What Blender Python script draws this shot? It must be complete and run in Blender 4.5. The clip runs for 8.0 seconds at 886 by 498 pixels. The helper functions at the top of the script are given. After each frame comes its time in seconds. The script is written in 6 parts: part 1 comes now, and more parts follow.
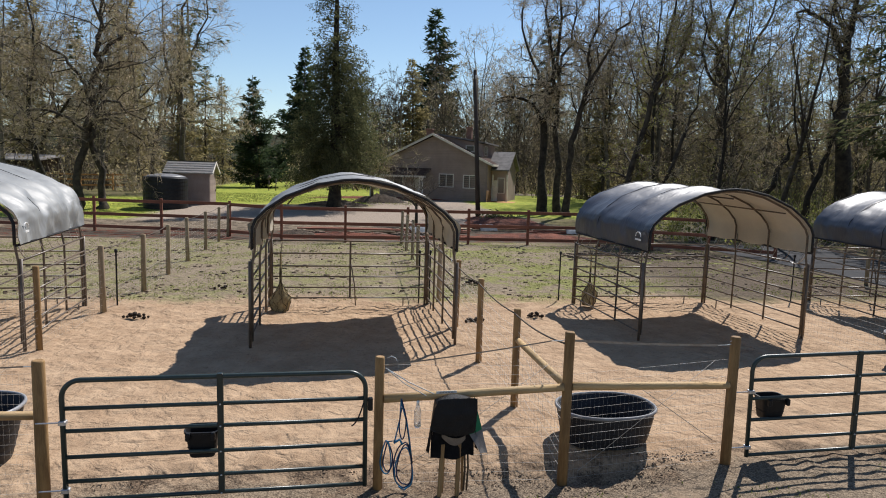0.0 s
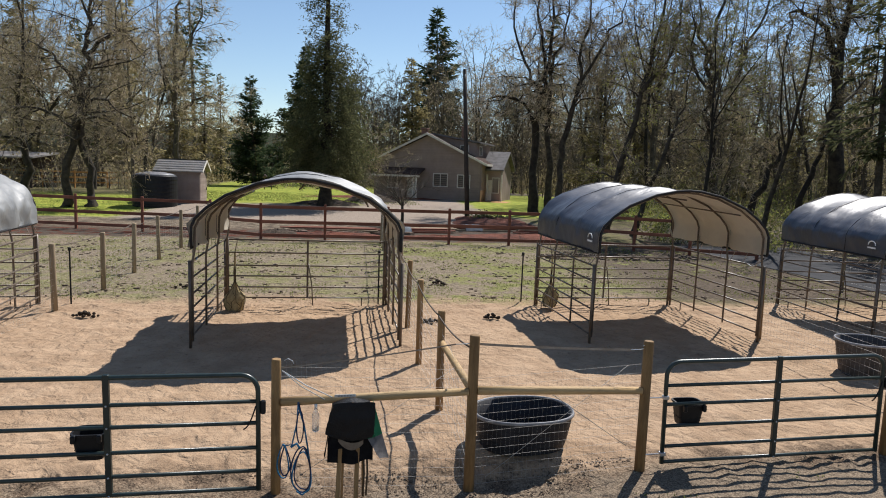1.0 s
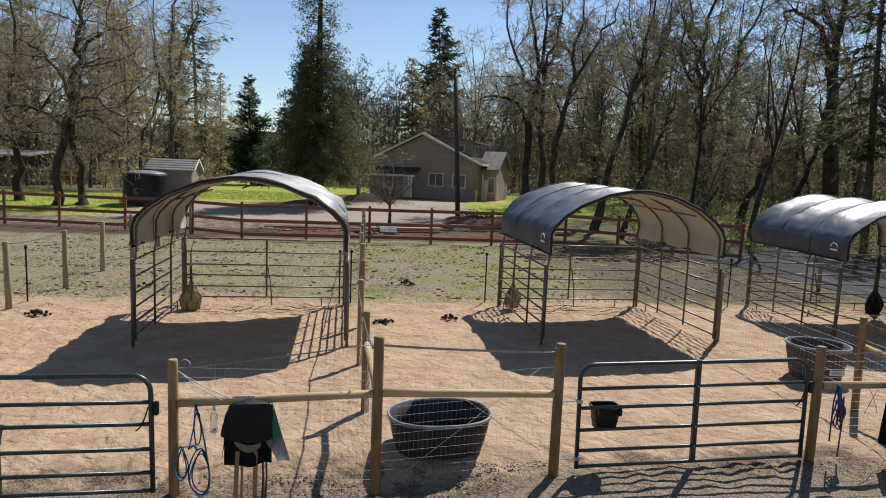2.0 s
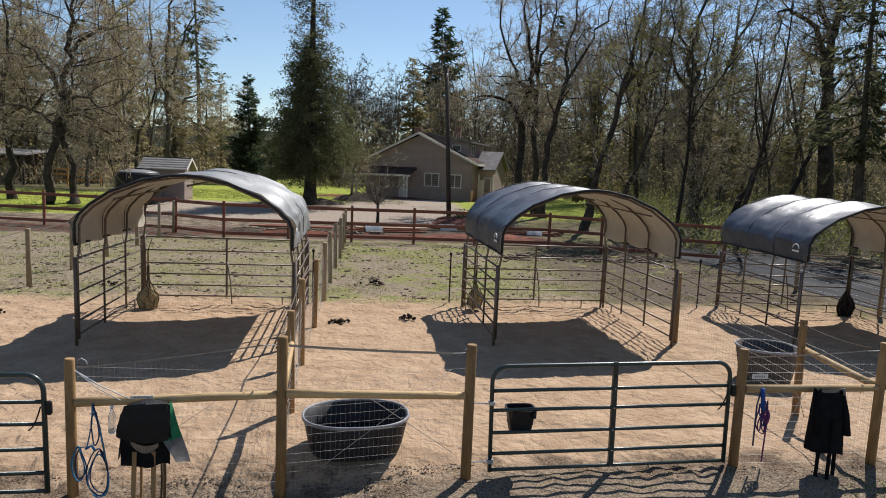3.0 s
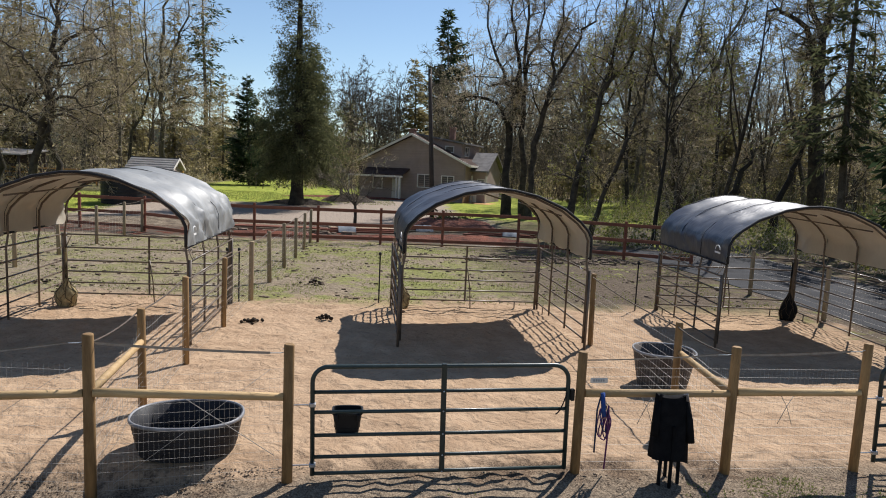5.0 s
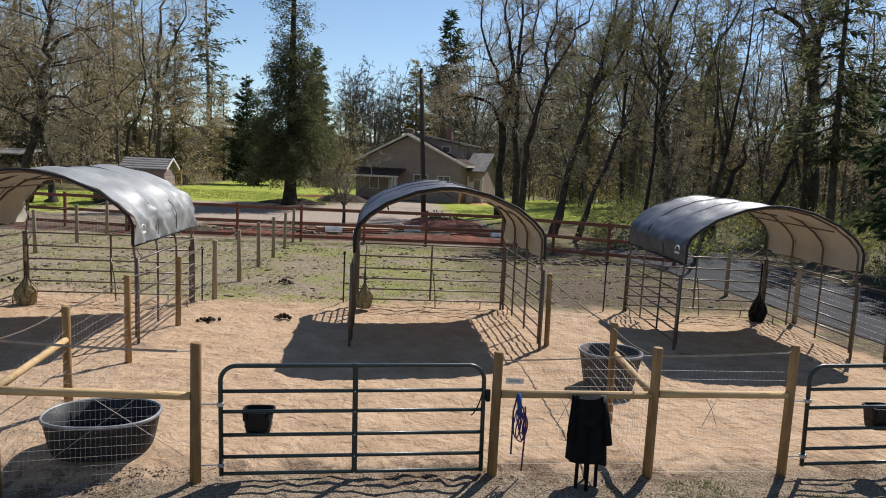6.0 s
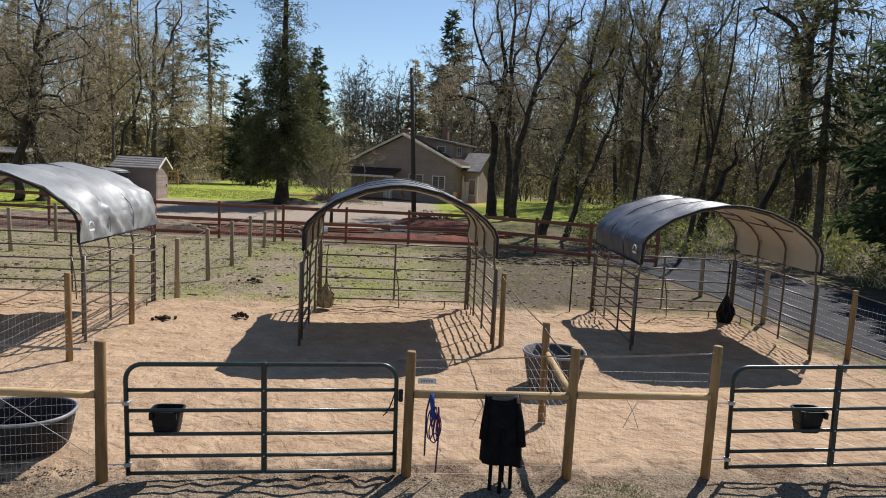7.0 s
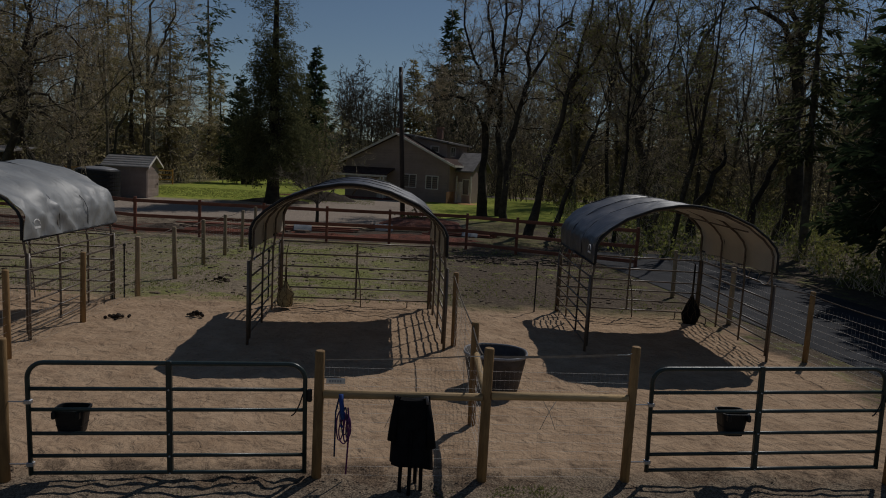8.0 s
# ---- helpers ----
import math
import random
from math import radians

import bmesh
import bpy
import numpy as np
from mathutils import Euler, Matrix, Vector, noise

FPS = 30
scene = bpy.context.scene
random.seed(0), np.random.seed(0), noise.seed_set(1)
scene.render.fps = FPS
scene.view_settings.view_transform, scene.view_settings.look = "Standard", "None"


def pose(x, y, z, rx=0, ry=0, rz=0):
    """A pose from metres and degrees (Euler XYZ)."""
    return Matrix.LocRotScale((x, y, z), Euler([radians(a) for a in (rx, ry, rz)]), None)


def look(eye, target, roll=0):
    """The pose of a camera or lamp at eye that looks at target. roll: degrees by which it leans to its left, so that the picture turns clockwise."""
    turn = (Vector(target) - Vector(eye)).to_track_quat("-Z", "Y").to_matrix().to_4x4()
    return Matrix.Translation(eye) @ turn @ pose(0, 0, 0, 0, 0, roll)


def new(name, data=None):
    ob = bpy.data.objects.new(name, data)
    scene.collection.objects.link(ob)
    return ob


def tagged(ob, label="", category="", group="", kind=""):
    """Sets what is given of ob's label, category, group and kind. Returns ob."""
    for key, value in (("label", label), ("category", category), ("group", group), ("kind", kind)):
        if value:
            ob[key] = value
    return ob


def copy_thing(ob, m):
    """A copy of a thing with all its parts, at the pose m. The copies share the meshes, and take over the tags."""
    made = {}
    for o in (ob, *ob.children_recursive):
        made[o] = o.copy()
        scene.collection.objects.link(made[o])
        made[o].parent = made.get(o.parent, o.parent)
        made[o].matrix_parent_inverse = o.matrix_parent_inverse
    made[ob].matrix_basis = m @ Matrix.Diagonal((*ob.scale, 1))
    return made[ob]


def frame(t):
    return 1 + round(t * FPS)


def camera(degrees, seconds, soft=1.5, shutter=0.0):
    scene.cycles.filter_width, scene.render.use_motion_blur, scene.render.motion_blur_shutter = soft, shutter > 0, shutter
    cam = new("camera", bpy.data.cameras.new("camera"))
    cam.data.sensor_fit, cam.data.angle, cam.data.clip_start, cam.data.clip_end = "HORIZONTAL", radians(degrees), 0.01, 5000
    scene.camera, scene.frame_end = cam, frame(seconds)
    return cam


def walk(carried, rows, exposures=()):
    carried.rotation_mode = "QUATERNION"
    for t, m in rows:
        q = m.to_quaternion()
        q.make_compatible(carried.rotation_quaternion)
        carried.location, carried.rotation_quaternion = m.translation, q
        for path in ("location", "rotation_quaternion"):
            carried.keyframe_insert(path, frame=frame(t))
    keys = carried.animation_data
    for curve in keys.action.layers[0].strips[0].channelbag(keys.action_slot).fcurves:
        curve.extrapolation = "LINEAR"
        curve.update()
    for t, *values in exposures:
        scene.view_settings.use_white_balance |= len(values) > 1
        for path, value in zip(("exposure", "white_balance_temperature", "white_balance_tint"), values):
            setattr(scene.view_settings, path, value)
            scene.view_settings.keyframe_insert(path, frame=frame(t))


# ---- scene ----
cam = camera(68.7, 8.0, soft=1.0)
PATH = [
    (0, (0.195, -0.190, 3.248), (0.537, 1.766, 3.008), 1.81),
    (0.5, (0.755, -0.217, 3.269), (1.089, 1.740, 3.028), 1.97),
    (1, (1.310, -0.243, 3.287), (1.636, 1.716, 3.045), 2.10),
    (1.5, (1.860, -0.267, 3.301), (2.176, 1.693, 3.059), 2.22),
    (2, (2.405, -0.290, 3.313), (2.711, 1.671, 3.070), 2.31),
    (2.5, (2.945, -0.312, 3.322), (3.241, 1.651, 3.079), 2.39),
    (3, (3.481, -0.331, 3.329), (3.766, 1.633, 3.086), 2.46),
    (3.5, (4.013, -0.349, 3.334), (4.286, 1.617, 3.092), 2.52),
    (4, (4.541, -0.364, 3.338), (4.803, 1.604, 3.097), 2.57),
    (4.5, (5.065, -0.377, 3.341), (5.316, 1.592, 3.101), 2.62),
    (5, (5.586, -0.388, 3.344), (5.827, 1.583, 3.105), 2.67),
    (5.5, (6.104, -0.396, 3.348), (6.335, 1.577, 3.108), 2.72),
    (6, (6.620, -0.401, 3.351), (6.840, 1.573, 3.113), 2.78),
    (6.5, (7.133, -0.402, 3.356), (7.344, 1.572, 3.118), 2.84),
    (7, (7.643, -0.401, 3.362), (7.846, 1.575, 3.124), 2.91),
    (7.5, (8.151, -0.396, 3.370), (8.348, 1.580, 3.132), 2.99),
    (8, (8.658, -0.387, 3.380), (8.849, 1.589, 3.142), 3.09),
]
walk(cam, [(t, look(eye, target, roll)) for t, eye, target, roll in PATH],
     exposures=[(0.0, 0.34), (3.5, 0.38), (6.5, 0.42), (7.15, 0.40), (7.5, -0.18), (7.75, -0.81), (8.0, -1.46)])

# ---- light ----
SUN_DIR = Vector((0.53, 0.62, 1.0)).normalized()
world = bpy.data.worlds.new("sky")
scene.world = world
world.use_nodes = True
wn = world.node_tree.nodes
sky = wn.new("ShaderNodeTexSky")
sky.sky_type = "NISHITA"
sky.sun_disc = False
sky.sun_elevation = math.asin(SUN_DIR.z)
sky.sun_rotation = math.atan2(SUN_DIR.x, SUN_DIR.y)
sky.air_density, sky.dust_density, sky.ozone_density = 1.0, 0.05, 2.6
world.node_tree.links.new(sky.outputs[0], wn["Background"].inputs[0])
wn["Background"].inputs[1].default_value = 0.092
sun = new("sun", bpy.data.lights.new("sun", "SUN"))
sun.data.energy, sun.data.angle, sun.data.color = 5.0, radians(0.55), (1.0, 0.96, 0.92)
sun.matrix_world = Matrix.Translation((0, 0, 40)) @ SUN_DIR.to_track_quat("Z", "Y").to_matrix().to_4x4()


# ---- materials ----
class Nodes:
    """A short way to write node trees."""

    def __init__(self, name):
        self.mat = bpy.data.materials.new(name)
        self.mat.use_nodes = True
        self.nt = self.mat.node_tree
        self.bsdf = self.nt.nodes["Principled BSDF"]
        self.out = self.nt.nodes["Material Output"]

    def put(self, socket, value):
        if isinstance(value, bpy.types.NodeSocket):
            self.nt.links.new(value, socket)
        elif isinstance(value, tuple) and len(value) == 3 and socket.type == "RGBA":
            socket.default_value = (*value, 1)
        else:
            socket.default_value = value

    def node(self, kind, *ins, out=0, **props):
        n = self.nt.nodes.new("ShaderNode" + kind)
        for k, v in props.items():
            setattr(n, k, v)
        for i, v in enumerate(ins):
            if v is not None:
                self.put(n.inputs[i], v)
        return n.outputs[out]

    def noise(self, co, scale, detail=5.0, rough=0.6, dist=0.0):
        n = self.nt.nodes.new("ShaderNodeTexNoise")
        for k, v in (("Vector", co), ("Scale", scale), ("Detail", detail), ("Roughness", rough), ("Distortion", dist)):
            self.put(n.inputs[k], v)
        return n.outputs[0]

    def mix(self, fac, a, b, blend="MIX"):
        n = self.nt.nodes.new("ShaderNodeMix")
        n.data_type, n.blend_type = "RGBA", blend
        self.put(n.inputs[0], fac), self.put(n.inputs[6], a), self.put(n.inputs[7], b)
        return n.outputs[2]

    def ramp(self, value, lo, hi, a=0.0, b=1.0):
        n = self.nt.nodes.new("ShaderNodeMapRange")
        n.interpolation_type = "SMOOTHSTEP"
        for i, v in enumerate((value, lo, hi, a, b)):
            self.put(n.inputs[i], v)
        return n.outputs[0]

    def math(self, op, a, b=0.0):
        return self.node("Math", a, b, operation=op)

    def bump(self, height, strength, distance):
        n = self.nt.nodes.new("ShaderNodeBump")
        self.put(n.inputs["Strength"], strength), self.put(n.inputs["Distance"], distance), self.put(n.inputs["Height"], height)
        return n.outputs[0]

    def done(self, colour, rough=0.8, normal=None, metal=0.0, spec=0.3):
        self.put(self.bsdf.inputs["Base Color"], colour)
        self.put(self.bsdf.inputs["Roughness"], rough)
        self.put(self.bsdf.inputs["Metallic"], metal)
        self.put(self.bsdf.inputs["Specular IOR Level"], spec)
        if normal is not None:
            self.put(self.bsdf.inputs["Normal"], normal)
        return self.mat


def plain(name, a, b, scale=6.0, rough=0.7, bump=0.2, metal=0.0, spec=0.3, stretch=(1, 1, 1), depth=0.01, vary=0.15, patchy=0.12):
    """Two tones broken by noise at two scales, with a fine relief and a slight tint by object."""
    n = Nodes(name)
    co = n.node("TexCoord", out=3)
    co = n.node("Mapping", co, None, None, stretch)
    big, small = n.noise(co, scale, 3.0), n.noise(co, scale * 9, 6.0, 0.65)
    fac = n.ramp(n.math("ADD", n.math("MULTIPLY", big, 0.65), n.math("MULTIPLY", small, 0.35)), 0.35, 0.65)
    colour = n.mix(fac, a, b)
    rnd = n.node("ObjectInfo", out=5)
    colour = n.mix(1.0, colour, n.node("CombineColor", *[n.ramp(rnd, 0, 1, 1 - vary, 1 + vary)] * 3), "MULTIPLY")
    return n.done(colour, n.ramp(small, 0.2, 0.8, max(rough - patchy, 0.05), min(rough + patchy, 1)), n.bump(small, bump, depth), metal, spec)


def leafy(name, a, b, glow=0.45, scale=0.6):
    """Leaves and needles: lit from both sides, tinted by clump and by tree."""
    n = Nodes(name)
    rnd, isl = n.node("ObjectInfo", out=5), n.node("NewGeometry", out=8)
    colour = n.mix(n.ramp(n.math("ADD", n.math("MULTIPLY", rnd, 0.4), n.math("MULTIPLY", isl, 0.6)), 0.1, 0.9), a, b)
    d = n.nt.nodes.new("ShaderNodeBsdfDiffuse")
    t = n.nt.nodes.new("ShaderNodeBsdfTranslucent")
    m = n.nt.nodes.new("ShaderNodeMixShader")
    n.put(d.inputs[0], colour), n.put(t.inputs[0], colour)
    m.inputs[0].default_value = glow
    n.nt.links.new(d.outputs[0], m.inputs[1]), n.nt.links.new(t.outputs[0], m.inputs[2])
    n.nt.links.new(m.outputs[0], n.out.inputs[0])
    return n.mat


def through_light(mat, colour, share):
    """Lets a share of the light pass through thin cloth."""
    nt = mat.node_tree
    t, m = nt.nodes.new("ShaderNodeBsdfTranslucent"), nt.nodes.new("ShaderNodeMixShader")
    t.inputs[0].default_value, m.inputs[0].default_value = (*colour, 1), share
    nt.links.new(nt.nodes["Principled BSDF"].outputs[0], m.inputs[1])
    nt.links.new(t.outputs[0], m.inputs[2])
    nt.links.new(m.outputs[0], nt.nodes["Material Output"].inputs[0])
    return mat


POST_WOOD = plain("treated_pine", (0.18, 0.104, 0.044), (0.33, 0.205, 0.09), 3.0, 0.75, 0.35, stretch=(4, 4, 0.5))
RAIL_WOOD = plain("peeled_rail", (0.36, 0.235, 0.11), (0.50, 0.35, 0.18), 3.0, 0.7, 0.3, stretch=(0.5, 4, 4))
OLD_WOOD = plain("weathered_post", (0.25, 0.19, 0.12), (0.36, 0.28, 0.18), 3.0, 0.85, 0.4, stretch=(4, 4, 0.5))
RED_WOOD = plain("red_brown_stain", (0.15, 0.055, 0.035), (0.24, 0.09, 0.055), 2.0, 0.8, 0.3, stretch=(0.6, 3, 3))
ORANGE_WOOD = plain("orange_cedar", (0.42, 0.20, 0.06), (0.55, 0.30, 0.10), 2.0, 0.8, 0.3)
CEDAR_BOARD = plain("brown_cedar_board", (0.20, 0.11, 0.06), (0.30, 0.18, 0.10), 2.0, 0.8, 0.3)
GATE_PAINT = plain("dark_green_enamel", (0.012, 0.022, 0.020), (0.022, 0.036, 0.033), 8.0, 0.38, 0.08, spec=0.5)
PANEL_PAINT = plain("brown_panel_paint", (0.082, 0.058, 0.041), (0.145, 0.108, 0.078), 5.0, 0.40, 0.1, spec=0.5)
STEEL = plain("galvanised_steel", (0.45, 0.45, 0.46), (0.62, 0.62, 0.63), 9.0, 0.42, 0.1, metal=0.85)
WIRE = plain("galvanised_wire", (0.38, 0.35, 0.31), (0.48, 0.45, 0.41), 9.0, 0.6, 0.0, metal=0.0, spec=0.3)
BLACK_PLASTIC = plain("black_plastic", (0.007, 0.007, 0.008), (0.014, 0.014, 0.015), 7.0, 0.5, 0.1, spec=0.25)
GREY_PLASTIC = plain("grey_plastic", (0.014, 0.014, 0.016), (0.028, 0.028, 0.032), 5.0, 0.55, 0.12, spec=0.2)
BROWN_PLASTIC = plain("brown_grey_plastic", (0.050, 0.042, 0.038), (0.085, 0.073, 0.066), 5.0, 0.6, 0.12, spec=0.2)
RIM_PLASTIC = plain("pale_grey_plastic", (0.16, 0.16, 0.17), (0.26, 0.26, 0.27), 6.0, 0.45, 0.1, spec=0.4)


def tarpaulin(name, a, b, rough):
    """Coated cloth: fine weave, soft creases and a dusty sheen."""
    n = Nodes(name)
    co = n.node("TexCoord", out=3)
    big, small = n.noise(co, 1.3, 4.0), n.noise(co, 60.0, 3.0)
    folds = n.noise(n.node("Mapping", co, None, None, (1.0, 2.2, 1.0)), 1.9, 3.0, 0.5, 0.8)
    crease = n.math("ABSOLUTE", n.math("SUBTRACT", folds, 0.5))
    colour = n.mix(n.ramp(big, 0.35, 0.65), a, b)
    height = n.math("ADD", n.math("MULTIPLY", crease, 1.0), n.math("MULTIPLY", small, 0.01))
    return n.done(colour, n.ramp(big, 0.3, 0.7, rough - 0.03, rough + 0.04), n.bump(height, 0.5, 0.05), 0.0, 0.9)


# One cloth in two tones: paler for sunlit canopies, navy for shaded ones.
LIT_TARP = tarpaulin("sunlit_tarpaulin", (0.19, 0.195, 0.195), (0.25, 0.255, 0.25), 0.53)
SHADED_TARP = tarpaulin("shaded_tarpaulin", (0.024, 0.029, 0.045), (0.040, 0.046, 0.066), 0.46)
LINING = plain("cream_lining", (0.66, 0.60, 0.50), (0.78, 0.72, 0.61), 1.5, 0.7, 0.12, spec=0.2)
through_light(LIT_TARP, (0.80, 0.76, 0.68), 0.05), through_light(SHADED_TARP, (0.80, 0.76, 0.68), 0.04), through_light(LINING, (0.85, 0.80, 0.70), 0.5)
WEBBING = plain("black_webbing", (0.012, 0.012, 0.013), (0.022, 0.022, 0.024), 9.0, 0.75, 0.2)
WHITE_CORD = plain("white_cord", (0.60, 0.60, 0.58), (0.74, 0.74, 0.72), 12.0, 0.7, 0.2)
GREY_TAPE = plain("grey_fence_tape", (0.24, 0.195, 0.15), (0.36, 0.305, 0.25), 10.0, 0.8, 0.2)
DARK_ROPE = plain("weathered_rope", (0.07, 0.055, 0.042), (0.15, 0.12, 0.095), 20.0, 0.9, 0.4)
HAY = plain("hay", (0.34, 0.26, 0.14), (0.56, 0.45, 0.24), 20.0, 0.95, 0.9, depth=0.03)
NET = plain("brown_net", (0.05, 0.035, 0.02), (0.09, 0.065, 0.04), 9.0, 0.9, 0.3)
DUNG = plain("dark_dung", (0.018, 0.012, 0.008), (0.045, 0.03, 0.018), 20.0, 0.9, 0.8)
BLACK_CLOTH = plain("black_cloth", (0.006, 0.006, 0.007), (0.012, 0.012, 0.013), 9.0, 0.8, 0.4, spec=0.06)
SHINY_CLOTH = plain("black_sheet", (0.006, 0.006, 0.007), (0.010, 0.010, 0.011), 6.0, 0.42, 0.5, spec=0.22, depth=0.03)
GREEN_CLOTH = plain("green_cloth", (0.012, 0.13, 0.055), (0.02, 0.18, 0.08), 9.0, 0.7, 0.3)
GREY_CLOTH = plain("grey_cloth", (0.13, 0.12, 0.12), (0.20, 0.19, 0.185), 9.0, 0.8, 0.3)
FADED_INK = plain("faded_ink", (0.30, 0.29, 0.28), (0.40, 0.38, 0.36), 9.0, 0.8, 0.1)
TAN_CLOTH = plain("tan_cloth", (0.12, 0.09, 0.065), (0.19, 0.15, 0.11), 9.0, 0.85, 0.3)
BLUE_ROPE = plain("blue_rope", (0.02, 0.13, 0.28), (0.05, 0.26, 0.42), 40.0, 0.75, 0.5)
NAVY_ROPE = plain("navy_rope", (0.012, 0.02, 0.05), (0.03, 0.05, 0.11), 40.0, 0.75, 0.5)
ROYAL_ROPE = plain("royal_blue_rope", (0.015, 0.05, 0.22), (0.03, 0.09, 0.34), 40.0, 0.75, 0.5)
PURPLE_ROPE = plain("purple_rope", (0.09, 0.02, 0.09), (0.16, 0.05, 0.15), 40.0, 0.75, 0.5)
SIDING = plain("taupe_siding", (0.262, 0.200, 0.175), (0.312, 0.240, 0.212), 1.2, 0.8, 0.1)
SHED_SIDING = plain("shed_siding", (0.25, 0.19, 0.165), (0.31, 0.245, 0.215), 1.5, 0.8, 0.1)
DARK_SIDING = plain("dark_siding", (0.12, 0.088, 0.08), (0.16, 0.12, 0.11), 1.2, 0.8, 0.1)
SHINGLE = plain("grey_shingles", (0.12, 0.113, 0.11), (0.19, 0.18, 0.175), 2.0, 0.95, 0.4, spec=0.1)
DARK_SHINGLE = plain("dark_shingles", (0.045, 0.029, 0.024), (0.080, 0.052, 0.043), 2.0, 0.95, 0.4, spec=0.08)
ROOF_METAL = plain("ribbed_roof_metal", (0.20, 0.18, 0.17), (0.30, 0.28, 0.26), 2.0, 0.5, 0.1, metal=0.2)
TRIM = plain("off_white_trim", (0.55, 0.51, 0.46), (0.68, 0.64, 0.58), 3.0, 0.6, 0.1)
BRICK = plain("chimney_brick", (0.16, 0.09, 0.07), (0.26, 0.15, 0.11), 6.0, 0.85, 0.4)
POLE_WOOD = plain("tarred_pole", (0.035, 0.026, 0.02), (0.07, 0.052, 0.04), 3.0, 0.85, 0.4, stretch=(3, 3, 0.4))
BARK = plain("mossy_bark", (0.055, 0.044, 0.033), (0.15, 0.125, 0.09), 2.5, 0.95, 0.8, depth=0.05, vary=0.35)
DARK_BARK = plain("deep_brown_bark", (0.022, 0.018, 0.014), (0.070, 0.057, 0.040), 2.5, 0.95, 0.8, depth=0.05, vary=0.3)
TWIG = plain("grey_twigs", (0.39, 0.31, 0.21), (0.58, 0.48, 0.34), 2.0, 0.95, 0.3, vary=0.35)
LICHEN_TWIG = plain("lichen_twigs", (0.42, 0.335, 0.225), (0.62, 0.51, 0.35), 2.0, 0.95, 0.3, vary=0.25)
FINE_TWIG = plain("brown_twigs", (0.15, 0.12, 0.085), (0.28, 0.23, 0.165), 2.0, 0.95, 0.3, vary=0.3)
BUDS = leafy("spring_leaves", (0.195, 0.165, 0.090), (0.32, 0.28, 0.13), 0.5)
MOSS = leafy("lichen", (0.27, 0.225, 0.125), (0.48, 0.405, 0.225), 0.58)
HAZE = leafy("far_wood_leaves", (0.115, 0.094, 0.066), (0.22, 0.18, 0.12), 0.4)
FRESH = leafy("fresh_green_leaves", (0.16, 0.17, 0.05), (0.29, 0.29, 0.09), 0.55)
NEEDLES = leafy("conifer_needles", (0.035, 0.055, 0.028), (0.085, 0.11, 0.05), 0.4)
DARK_NEEDLES = leafy("dark_needles", (0.040, 0.060, 0.032), (0.105, 0.135, 0.065), 0.5)
CEDAR_NEEDLES = leafy("cedar_needles", (0.058, 0.068, 0.036), (0.15, 0.15, 0.072), 0.5)
OLIVE_NEEDLES = leafy("olive_needles", (0.18, 0.15, 0.075), (0.34, 0.29, 0.14), 0.55)
SHRUB_LEAF = leafy("shrub_leaves", (0.07, 0.085, 0.03), (0.23, 0.24, 0.07), 0.55)
GRASS_LEAF = leafy("grass", (0.13, 0.16, 0.04), (0.28, 0.29, 0.10), 0.5)
STRAW = plain("straw_litter", (0.20, 0.15, 0.10), (0.40, 0.32, 0.22), 10.0, 0.95, 0.5)
GLASS = Nodes("window_glass").done((0.10, 0.092, 0.085), 0.08, spec=0.8)
BOTTLE = Nodes("clear_bottle")
BOTTLE.bsdf.inputs["Transmission Weight"].default_value = 0.85
BOTTLE = BOTTLE.done((0.85, 0.88, 0.9), 0.15)
WATER = Nodes("dark_water").done((0.012, 0.016, 0.02), 0.05, spec=0.6)


